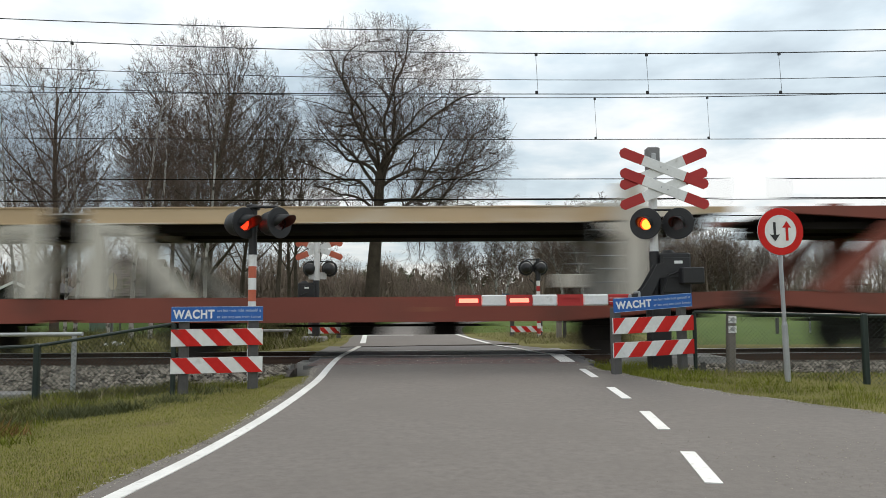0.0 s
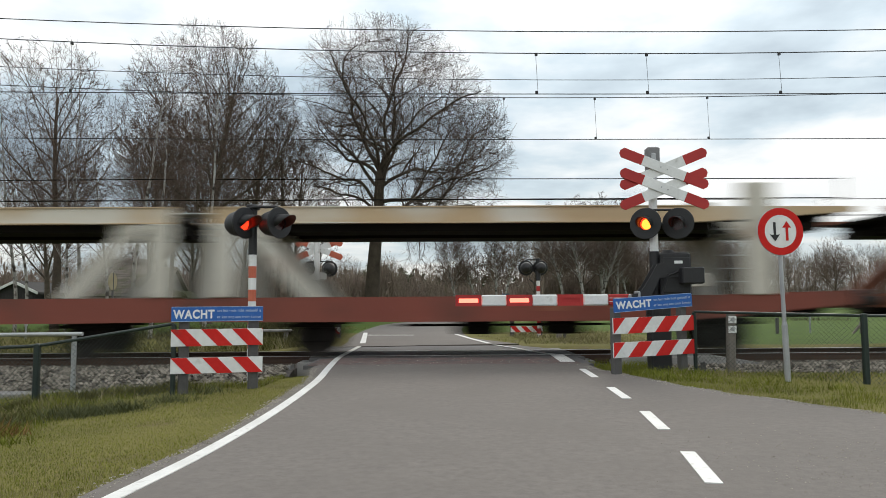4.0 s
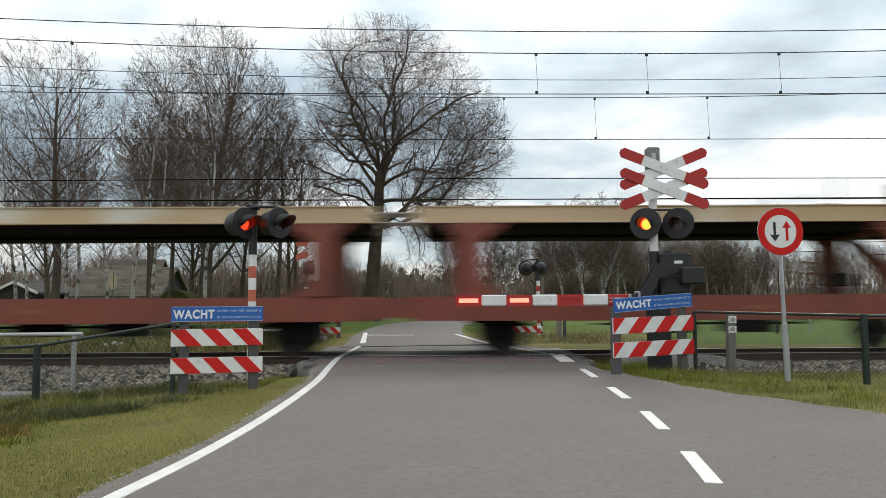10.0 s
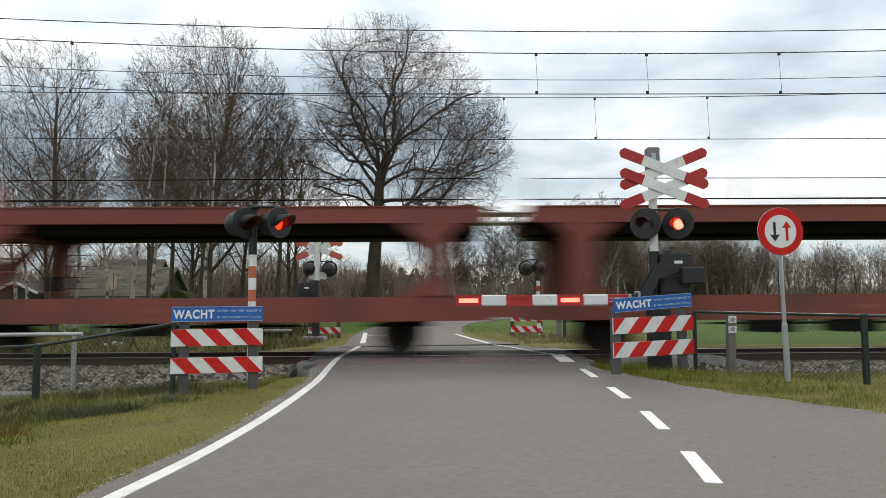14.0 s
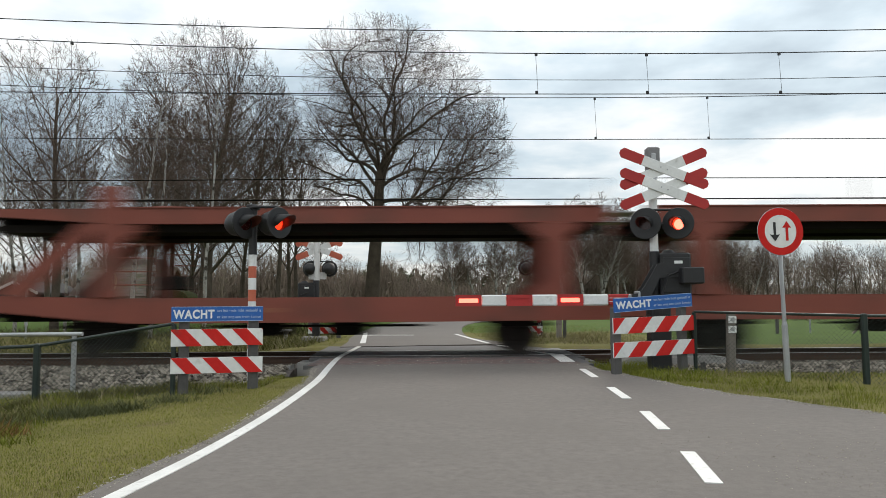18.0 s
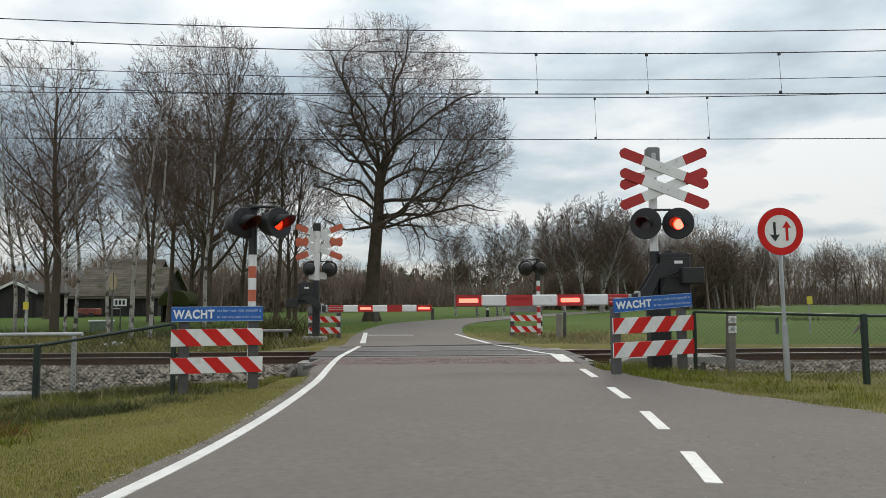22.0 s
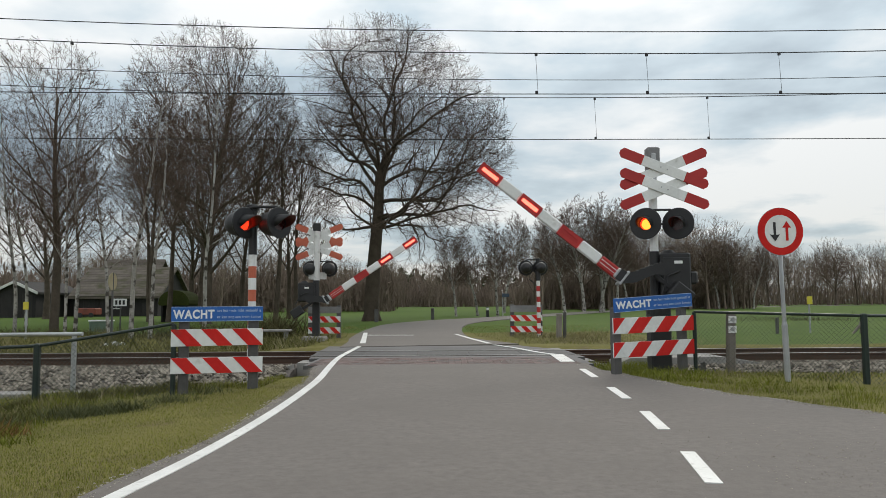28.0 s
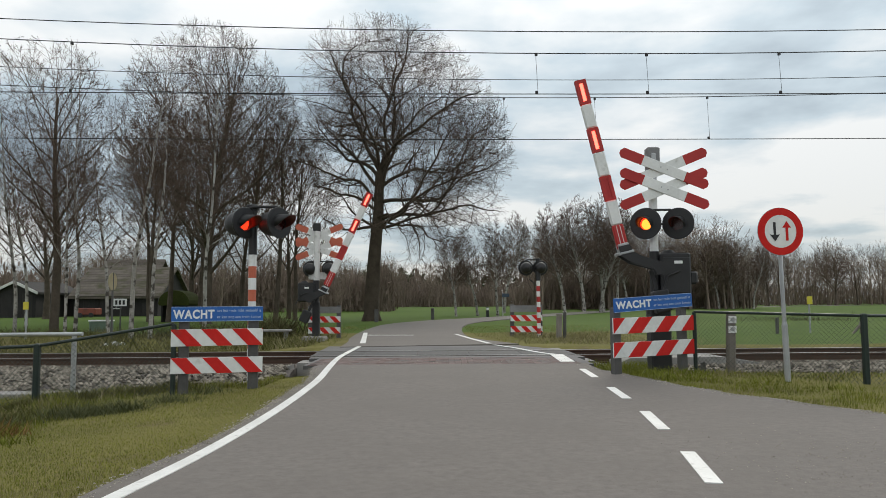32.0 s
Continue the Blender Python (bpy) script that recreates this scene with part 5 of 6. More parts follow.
class Tree:
    """Grows a bare winter tree: crooked tapered limbs that fork again and again and end on a lumpy rounded outline."""

    def __init__(self, seed, centre, radii, levels, twig_r=0.007, fine_r=0.03, shear=0.0, sliver=1.0, lumps=0.14, inner=0.8, outer=1.05):
        self.rng = random.Random(seed)
        self.seed, self.c, self.r, self.shear = seed, centre, radii, shear
        self.levels, self.twig_r, self.fine_r, self.sliver, self.lumps = levels, twig_r, fine_r, sliver, lumps
        self.inner, self.outer = inner, outer
        self.limbs, self.twigs = ([], []), ([], [])

    def reach(self, p, d):
        """How far from p along d the crown's outline lies; nothing outside it."""
        k = self.shear
        ax = p.x - self.c[0] - k * (self.c[2] - p.z)
        q = (ax / self.r[0], (p.y - self.c[1]) / self.r[1], (p.z - self.c[2]) / self.r[2])
        e = ((d.x + k * d.z) / self.r[0], d.y / self.r[1], d.z / self.r[2])
        a = e[0] * e[0] + e[1] * e[1] + e[2] * e[2]
        b = q[0] * e[0] + q[1] * e[1] + q[2] * e[2]
        h = b * b - a * (q[0] * q[0] + q[1] * q[1] + q[2] * q[2] - 1.0)
        if h <= 0:
            return 0.0
        s = (-b + math.sqrt(h)) / a
        lump = noise.noise((q[0] * 2.1 + self.seed, q[1] * 2.1, q[2] * 2.1 + 3.0))
        return max(s * (1.0 + self.lumps * lump) + 0.6 * self.lumps * lump, 0.0)

    def tube(self, pts, radii):
        r0 = radii[0]
        v, f = self.limbs if r0 > self.fine_r else self.twigs
        sides = 9 if r0 > 0.15 else 6 if r0 > 0.06 else 4 if r0 > 0.022 else 3
        last = None
        for i, (p, r) in enumerate(zip(pts, radii)):
            d = (pts[min(i + 1, len(pts) - 1)] - pts[max(i - 1, 0)]).normalized()
            u = d.orthogonal().normalized() if last is None else (u - d * u.dot(d)).normalized()
            w = d.cross(u)
            a = len(v)
            for s in range(sides):
                t = 6.2832 * s / sides
                q = p + u * (r * math.cos(t)) + w * (r * math.sin(t))
                v.append((q.x, q.y, q.z))
            if last is not None:
                for s in range(sides):
                    n = (s + 1) % sides
                    f.append((last + s, last + n, a + n, a + s))
            last = a

    def shoot(self, p, d, length):
        """The last twig: one thin tapered sliver."""
        rng = self.rng
        w = d.cross(Vector((rng.gauss(0, 1), rng.gauss(0, 1), rng.gauss(0, 1)))).normalized() * (self.twig_r * self.sliver)
        q = p + d * length + UP * (length * rng.uniform(-0.05, 0.12))
        v, f = self.twigs
        k = len(v)
        v += [tuple(p - w), tuple(p + w), tuple(q)]
        f.append((k, k + 1, k + 2))

    def limb(self, p, d, length, r, level):
        if level >= len(self.levels):
            self.shoot(p, d, length)
            return
        rng = self.rng
        step, wander, rise, gap, lo, a0, a1, ratio, thin = self.levels[level]
        n = max(2, round(length / step))
        s = length / n
        end = max(r * 0.28, self.twig_r * 0.8)
        pts, ways, radii = [p], [d], [r]
        drift, course = Vector((0, 0, 0)), d.copy()
        for i in range(n):
            # crooked, but holding its course
            drift = drift * 0.35 + Vector((rng.gauss(0, wander), rng.gauss(0, wander), rng.gauss(0, wander)))
            course = (course + UP * rise).normalized()
            d = (d + drift + course * 0.22).normalized()
            p = p + d * s
            pts.append(p)
            ways.append(d)
            radii.append(r + (end - r) * ((i + 1) / n) ** 0.85)
        self.tube(pts, radii)
        self.dress(pts, ways, radii, length, level, gap, lo, a0, a1, ratio, thin)

    def dress(self, pts, ways, radii, length, level, gap, lo, a0, a1, ratio, thin):
        """Side branches all along, and a fork at the tip."""
        rng = self.rng
        turn = rng.uniform(0, 6.28)
        n = len(pts) - 1
        count = max(2, round(length * (1 - lo) / gap))
        for i in range(count + 2):
            k = 1.0 if i >= count else lo + (1 - lo) * (i + rng.random()) / count
            j = min(int(k * n), n - 1)
            q, d = pts[j].lerp(pts[j + 1], k * n - j), ways[j + 1]
            rr = radii[j] + (radii[j + 1] - radii[j]) * (k * n - j)
            turn += 2.4 + rng.uniform(-0.7, 0.7)
            a = radians(rng.uniform(a0, a1) * (0.5 if i >= count else 1.0))
            u = d.orthogonal().normalized()
            nd = (d * math.cos(a) + (u * math.cos(turn) + d.cross(u) * math.sin(turn)) * math.sin(a)).normalized()
            room = self.reach(q, nd) * rng.uniform(0.72, 1.08)
            want = length * ratio * rng.uniform(0.6, 1.2) * (self.inner + (self.outer - self.inner) * k)
            far = min(want, room)
            if far < want * 0.22:
                continue
            self.limb(q, nd, far, max(min(rr * 0.85, rr * thin * rng.uniform(0.85, 1.2)), self.twig_r), level + 1)

    def stem(self, height, r0, r1, lean=(0.0, 0.0), crook=0.03, step=0.5):
        rng = self.rng
        n = max(4, round(height / step))
        p, d = Vector((0, 0, -0.2)), Vector((lean[0], lean[1], 1)).normalized()
        self.stem_pts, self.stem_r = [p], [r0 * 1.12]
        for i in range(n):
            d = (d + Vector((rng.gauss(0, crook), rng.gauss(0, crook), 0.02))).normalized()
            p = p + d * (height / n)
            self.stem_pts.append(p)
            self.stem_r.append(r0 + (r1 - r0) * (i + 1) / n)
        self.tube(self.stem_pts, self.stem_r)
        for i in range(7):
            a = i * 0.9
            foot = Vector((math.cos(a) * r0 * 1.12, math.sin(a) * r0 * 1.12, -0.25))
            top = Vector((math.cos(a) * r0 * 0.5, math.sin(a) * r0 * 0.5, r0 * 2.4))
            self.tube([foot, foot.lerp(top, 0.5) - Vector((math.cos(a), math.sin(a), 0)) * r0 * 0.15, top], [r0 * 0.34, r0 * 0.30, r0 * 0.18])

    def from_stem(self, high, bearing, rise, length, share=0.6):
        pts = self.stem_pts
        j = min(range(len(pts)), key=lambda i: abs(pts[i].z - high))
        b, e = radians(bearing), radians(rise)
        d = Vector((math.cos(b) * math.cos(e), math.sin(b) * math.cos(e), math.sin(e)))
        far = min(length, self.reach(pts[j], d))
        if far > 0.4:
            self.limb(pts[j], d, far, max(self.stem_r[j] * share, self.twig_r * 1.5), 0)

    def spread(self, count, low, high, rise0, rise1, length0, length1, share=0.5):
        """Limbs up the stem in a loose spiral, flatter and longer below."""
        rng = self.rng
        b = rng.uniform(0, 360)
        for i in range(count):
            k = (i + rng.uniform(0, 0.7)) / count
            b += 137 + rng.uniform(-25, 25)
            self.from_stem(low + (high - low) * k, b, rise0 + (rise1 - rise0) * k + rng.uniform(-8, 8), (length0 + (length1 - length0) * k) * rng.uniform(0.8, 1.15), share)

    def thing(self, name, label, bark, twig):
        t = thing(name, pose(0, 0, 0), label, "tree")
        for part_name, (v, f), m, words in (("trunk", self.limbs, bark, "bark-covered trunk with its limbs"), ("crown", self.twigs, twig, "bare winter twigs")):
            me = bpy.data.meshes.new(part_name)
            me.from_pydata(v, [], f)
            me.materials.append(m)
            me.polygons.foreach_set("use_smooth", [True] * len(f))
            part(part_name, me, None, t, words)
        return t


# step, wander, rise, gap, first, angle from, angle to, length ratio, radius ratio for each order of branch
OAK_ORDERS = [(0.40, 0.19, 0.014, 0.46, 0.18, 32, 62, 0.45, 0.60), (0.32, 0.19, 0.02, 0.34, 0.12, 30, 62, 0.48, 0.58), (0.25, 0.18, 0.03, 0.26, 0.10, 28, 58, 0.50, 0.58), (0.26, 0.15, 0.03, 0.27, 0.14, 22, 50, 0.80, 0.6)]
RISING_ORDERS = [(0.45, 0.08, 0.03, 0.54, 0.14, 26, 50, 0.42, 0.46), (0.34, 0.11, 0.045, 0.42, 0.12, 24, 50, 0.48, 0.5), (0.28, 0.12, 0.045, 0.30, 0.10, 24, 50, 0.52, 0.55), (0.26, 0.12, 0.03, 0.28, 0.14, 20, 46, 0.90, 0.6)]
BIRCH_ORDERS = [(0.34, 0.07, 0.02, 0.30, 0.14, 26, 50, 0.48, 0.5), (0.26, 0.09, -0.01, 0.22, 0.12, 24, 52, 0.56, 0.55), (0.26, 0.10, -0.05, 0.20, 0.12, 20, 46, 0.85, 0.6)]
FAR_ORDERS = [(0.7, 0.07, 0.03, 0.62, 0.15, 28, 55, 0.44, 0.5), (0.6, 0.10, 0.03, 0.34, 0.12, 26, 55, 0.50, 0.55), (0.5, 0.12, 0.03, 0.26, 0.1, 22, 50, 0.75, 0.6)]
WOOD_ORDERS = [(1.4, 0.10, 0.03, 0.80, 0.12, 28, 56, 0.46, 0.5), (1.4, 0.14, 0.03, 0.46, 0.1, 24, 52, 0.75, 0.55)]


def oak():
    g = Tree(15, (1.9, 0, 11.15), (7.3, 7.0, 8.35), OAK_ORDERS, 0.006, 0.028, 0.20, 0.7, 0.24, 0.62, 1.12)
    g.stem(9.6, 0.52, 0.27, (0.008, 0.0), 0.018)
    for high, bearing, rise, length, share in ((5.6, 342, 6, 9.5, 0.28), (6.5, 3, 14, 10.0, 0.36), (6.2, 40, 10, 9.0, 0.26), (5.9, 205, 10, 7.0, 0.28), (6.0, 350, 10, 10.5, 0.34), (6.0, 188, 14, 8.0, 0.30), (5.8, 85, 10, 7.0, 0.26), (6.2, 262, 12, 7.0, 0.26), (6.5, 338, 14, 9.5, 0.32), (6.9, 160, 26, 8.0, 0.34), (7.2, 6, 22, 10.0, 0.40), (7.5, 215, 34, 8.0, 0.36), (7.8, 300, 34, 8.5, 0.36), (8.0, 118, 38, 8.0, 0.36), (8.2, 182, 42, 9.0, 0.42), (8.4, 32, 38, 9.5, 0.42), (8.7, 350, 50, 9.5, 0.46), (9.0, 150, 56, 9.0, 0.46), (9.2, 240, 56, 8.5, 0.44), (9.4, 70, 58, 8.5, 0.44), (9.4, 10, 64, 9.0, 0.50), (9.5, 195, 66, 9.0, 0.52), (9.6, 310, 78, 8.5, 0.50)):
        g.from_stem(high, bearing, rise, length, share)
    t = g.thing("oak_tree", "large bare oak with a broad rounded crown", BARK, TWIG)
    t.matrix_basis = pose(-4.5, 45, -0.05)


def rising_tree(seed, top, spread, stem_h, r, label, limbs, low, orders=RISING_ORDERS, twig_r=0.0065, lean=(0.0, 0.0), base=0.22, sliver=1.0, long=0.50, flat=44):
    """A tall bare tree whose limbs rise steeply to a rounded top."""
    c = (top + top * base) / 2
    g = Tree(seed, (lean[0] * c, 0, c), (spread, spread * 0.95, (top - top * base) / 2), orders, twig_r, 0.026, -lean[0], sliver * 0.85, 0.24)
    g.stem(stem_h, r, r * 0.22, lean, 0.025)
    g.spread(limbs, low, stem_h, flat, 68, top * long, top * 0.27, 0.46)
    return g.thing("tree", label, BARK_GREY, TWIG)


def birch_tree(seed, height, spread, r, label, orders=BIRCH_ORDERS, limbs=30, twig_r=0.006, sliver=1.0):
    g = Tree(seed, (0, 0, height * 0.62), (spread, spread, height * 0.40), orders, twig_r, 0.030, 0.0, sliver * 0.85, 0.14, 1.1, 0.65)
    g.stem(height * 0.95, r, 0.012, (g.rng.uniform(-0.03, 0.03), 0.0), 0.03)
    g.spread(limbs, height * 0.26, height * 0.93, 42, 62, height * 0.26, height * 0.12, 0.42)
    return g.thing("birch_tree", label, BIRCH, TWIG_BIRCH)


def plant_trees():
    oak()
    grey = "bare grey-brown tree with dense upright twigs"
    birch = "slim birch with pale bark and bare hanging twigs"
    kinds = {
        "fork": rising_tree(21, 17.9, 5.2, 14.0, 0.32, "tall bare tree with several rising leaders", 30, 2.6, base=0.16),
        "tall": rising_tree(22, 12.2, 2.9, 9.6, 0.19, grey, 22, 3.0, lean=(-0.05, 0.0), base=0.28, long=0.33, flat=36),
        "thin": rising_tree(23, 14.0, 2.9, 11.0, 0.17, grey, 18, 4.4, base=0.34),
        "fork_far": rising_tree(26, 16.2, 5.4, 8.0, 0.30, "tall bare tree with a rounded crown", 16, 3.0, FAR_ORDERS, 0.010, sliver=1.3),
        "tall_far": rising_tree(27, 13.2, 3.9, 7.5, 0.18, grey, 14, 2.6, FAR_ORDERS, 0.009, sliver=1.3),
        "birch": birch_tree(24, 12.0, 2.2, 0.10, birch),
        "birch_far": birch_tree(29, 13.0, 3.5, 0.20, "old birch with a pale trunk and a fine spreading crown", limbs=42, twig_r=0.015),
        "birch2": birch_tree(25, 13.0, 2.0, 0.10, birch),
    }
    used = set()
    # kind, x, y, scale, turn, lean
    spots = [
        ("fork", -13.2, 40.0, 0.97, 10, 0), ("tall", -15.1, 28.0, 0.98, 0, -2), ("birch", -10.75, 24.8, 0.87, 40, -1.5), ("birch2", -10.1, 24.8, 0.80, 120, 4), ("birch", -11.9, 25.6, 0.72, 200, -1),
        ("birch2", -13.8, 27.0, 0.86, 10, -2), ("birch2", -13.4, 25.5, 0.66, 75, -1), ("birch", -16.3, 27.4, 0.78, 300, 2),
        ("birch2", -11.1, 33.5, 1.0, 210, 3), ("thin", -10.4, 44.5, 1.0, 30, 1), ("thin", -9.7, 47.0, 0.96, 100, -1), ("thin", -11.1, 42.0, 1.10, 140, 0), ("thin", -15.6, 46.0, 1.02, 10, 0), ("thin", -16.2, 40.0, 0.90, 190, 1), ("thin", -18.8, 46.0, 0.95, 290, 0), ("fork", -18.2, 52.0, 0.86, 150, 0), ("thin", -17.2, 45.0, 1.05, 80, 0),
        ("birch", -8.6, 48.0, 0.85, 20, 0), ("birch", -22.0, 38.0, 1.0, 260, 2), ("tall", -11.6, 54.0, 1.1, 140, 0), ("tall", -14.6, 52.0, 1.2, 40, 0), ("fork", -32.0, 58.0, 0.95, 300, 0),
        ("birch_far", 1.05, 60.0, 0.58, 0, 0), ("birch_far", 2.95, 62.0, 0.62, 50, -1), ("birch_far", 4.45, 59.0, 0.62, 140, -2), ("birch_far", 6.3, 75.0, 0.85, 220, 0),
        ("birch_far", 13.0, 77.0, 0.95, 0, -2), ("birch_far", 14.7, 75.0, 0.97, 80, 2), ("birch_far", 16.8, 77.0, 0.98, 200, 4), ("birch_far", 17.8, 80.0, 1.05, 120, 0), ("birch_far", 19.6, 81.0, 0.86, 300, -1), ("birch_far", 39.5, 103.0, 0.78, 10, 0), ("birch_far", 41.5, 103.0, 0.80, 100, 1), ("birch_far", 44.8, 104.0, 0.78, 210, -1), ("tall", 17.8, 92.0, 1.08, 30, 0), ("birch_far", 20.2, 92.0, 1.0, 170, 1), ("tall", 22.5, 96.0, 1.05, 150, 0), ("birch_far", 24.6, 96.0, 0.92, 90, 0),
        ("thin", 27.5, 98.0, 0.90, 10, 0), ("tall", 30.5, 100.0, 0.98, 240, 0), ("fork", 34.0, 104.0, 0.74, 60, 0), ("tall", 38.0, 104.0, 0.94, 20, 0), ("fork", 42.5, 108.0, 0.70, 300, 0), ("tall", 46.0, 108.0, 0.84, 110, 0), ("thin", 11.6, 92.0, 0.85, 340, 0),
        ("fork", 90.0, 165.0, 0.95, 20, 0), ("tall", 99.0, 172.0, 1.15, 120, 0), ("fork", 76.0, 168.0, 0.92, 200, 0), ("fork", 106.0, 168.0, 1.0, 280, 0), ("tall", 84.0, 175.0, 1.1, 10, 0),
    ]
    for kind, x, y, k, turn, lean in spots:
        if y > 50 and kind in ("fork", "tall", "thin"):
            kind = "fork_far" if kind == "fork" else "tall_far"
        m = pose(x, y, -0.06, 0, lean, 0) @ pose(0, 0, 0, 0, 0, turn) @ Matrix.Diagonal((k, k, k, 1))
        src = kinds[kind]
        if kind not in used:
            used.add(kind)
            src.matrix_basis = m
        else:
            made = copy_thing(src, Matrix.Identity(4))
            made.matrix_basis = m


plant_trees()


# ---- far woods ----
def small_tree(seed, height, spread):
    g = Tree(seed, (0, 0, height * 0.58), (spread, spread, height * 0.43), WOOD_ORDERS, 0.012, 0.0, 0.0, 2.1, 0.2)
    g.stem(height * 0.72, height * 0.012, height * 0.004, (0, 0), 0.03, 1.5)
    g.spread(15, height * 0.18, height * 0.7, 44, 68, height * 0.42, height * 0.26, 0.5)
    n = len(g.limbs[0])
    return np.array(g.limbs[0] + g.twigs[0]), g.limbs[1] + [tuple(i + n for i in f) for f in g.twigs[1]]


def woods(name, label, spots, material, seeds=(1, 2, 3)):
    protos = [small_tree(s, 14.0, 4.4) for s in seeds]
    rng = np.random.default_rng(8)
    v, f, k = [], [], 0
    for x, y, h in spots:
        pv, pf = protos[rng.integers(len(protos))]
        a, s = rng.uniform(0, 6.28), h / 14.0
        c, n = math.cos(a) * s, math.sin(a) * s
        w = 0.9 + 0.4 * rng.random()
        v.append(np.column_stack(((pv[:, 0] * c - pv[:, 1] * n) * w + x, (pv[:, 0] * n + pv[:, 1] * c) * w + y, pv[:, 2] * s)))
        f += [tuple(i + k for i in face) for face in pf]
        k += len(pv)
    me = bpy.data.meshes.new(name)
    me.from_pydata(np.concatenate(v).tolist(), [], f)
    me.materials.append(material)
    return tagged(new(name, me), label, "woodland", kind="stuff")


def far_woods():
    rng = np.random.default_rng(5)
    def bushes(x0, x1, y0, y1, h0, h1, n):
        return [(rng.uniform(x0, x1), rng.uniform(y0, y1), rng.uniform(h0, h1)) for _ in range(n)]

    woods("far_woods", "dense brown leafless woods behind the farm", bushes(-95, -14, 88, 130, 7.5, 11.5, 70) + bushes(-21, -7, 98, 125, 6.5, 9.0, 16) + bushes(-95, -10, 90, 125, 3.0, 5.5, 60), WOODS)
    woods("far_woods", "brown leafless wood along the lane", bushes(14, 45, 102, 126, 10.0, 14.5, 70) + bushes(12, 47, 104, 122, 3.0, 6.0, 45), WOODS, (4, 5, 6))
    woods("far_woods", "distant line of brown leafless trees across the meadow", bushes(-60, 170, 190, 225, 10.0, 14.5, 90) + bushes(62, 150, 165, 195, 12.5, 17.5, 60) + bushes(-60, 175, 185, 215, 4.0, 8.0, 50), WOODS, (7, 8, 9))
    # tangled undergrowth that closes the foot of the woods: small slivers at random
    v, f = [], []
    for x0, x1, y0, y1, h, size, n in ((-100, -7, 96, 112, 6.8, 0.27, 38000), (12, 48, 110, 122, 6.0, 0.24, 22000), (-75, 180, 205, 222, 6.2, 0.34, 42000), (-80, 70, 226, 236, 13.0, 0.42, 20000)):
        x, y = rng.uniform(x0, x1, n), rng.uniform(y0, y1, n)
        top = h * (0.75 + 0.25 * np.sin(x * 0.37) * np.sin(x * 0.11 + 1.0) + 0.15 * np.sin(x * 1.3))
        z = top * rng.random(n) ** 0.95
        c = np.column_stack((x, y, z))
        k = len(v)
        tri = c[:, None, :] + rng.normal(0, 1, (n, 3, 3)) * (size * 0.42, size * 0.42, size * 2.4)
        tri[:, :, 2] = np.maximum(tri[:, :, 2], -0.15)
        v += tri.reshape(-1, 3).tolist()
        f += [(k + 3 * i, k + 3 * i + 1, k + 3 * i + 2) for i in range(n)]
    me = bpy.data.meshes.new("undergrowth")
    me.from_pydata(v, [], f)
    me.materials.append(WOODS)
    tagged(new("undergrowth", me), "tangled brown undergrowth at the foot of the woods", "undergrowth", kind="stuff")
    # dark evergreens in the distance
    v, f = [], []
    for _ in range(60):
        x, y, h = rng.uniform(-60, 40), rng.uniform(236, 270), rng.uniform(9, 14.5)
        for _ in range(150):
            u = rng.random()
            r = (1 - u ** 2) * h * 0.24 * math.sqrt(rng.random())
            a = rng.uniform(0, 6.28)
            s = rng.uniform(0.25, 0.7)
            c = np.array((x + r * math.cos(a), y + r * math.sin(a), 1.0 + u * (h - 1)))
            k = len(v)
            v += [tuple(c + rng.normal(0, s, 3)) for _ in range(3)]
            f.append((k, k + 1, k + 2))
    me = bpy.data.meshes.new("evergreens")
    me.from_pydata(v, [], f)
    me.materials.append(EVERGREEN)
    tagged(new("evergreens", me), "distant dark evergreen trees", "woodland", kind="stuff")


far_woods()


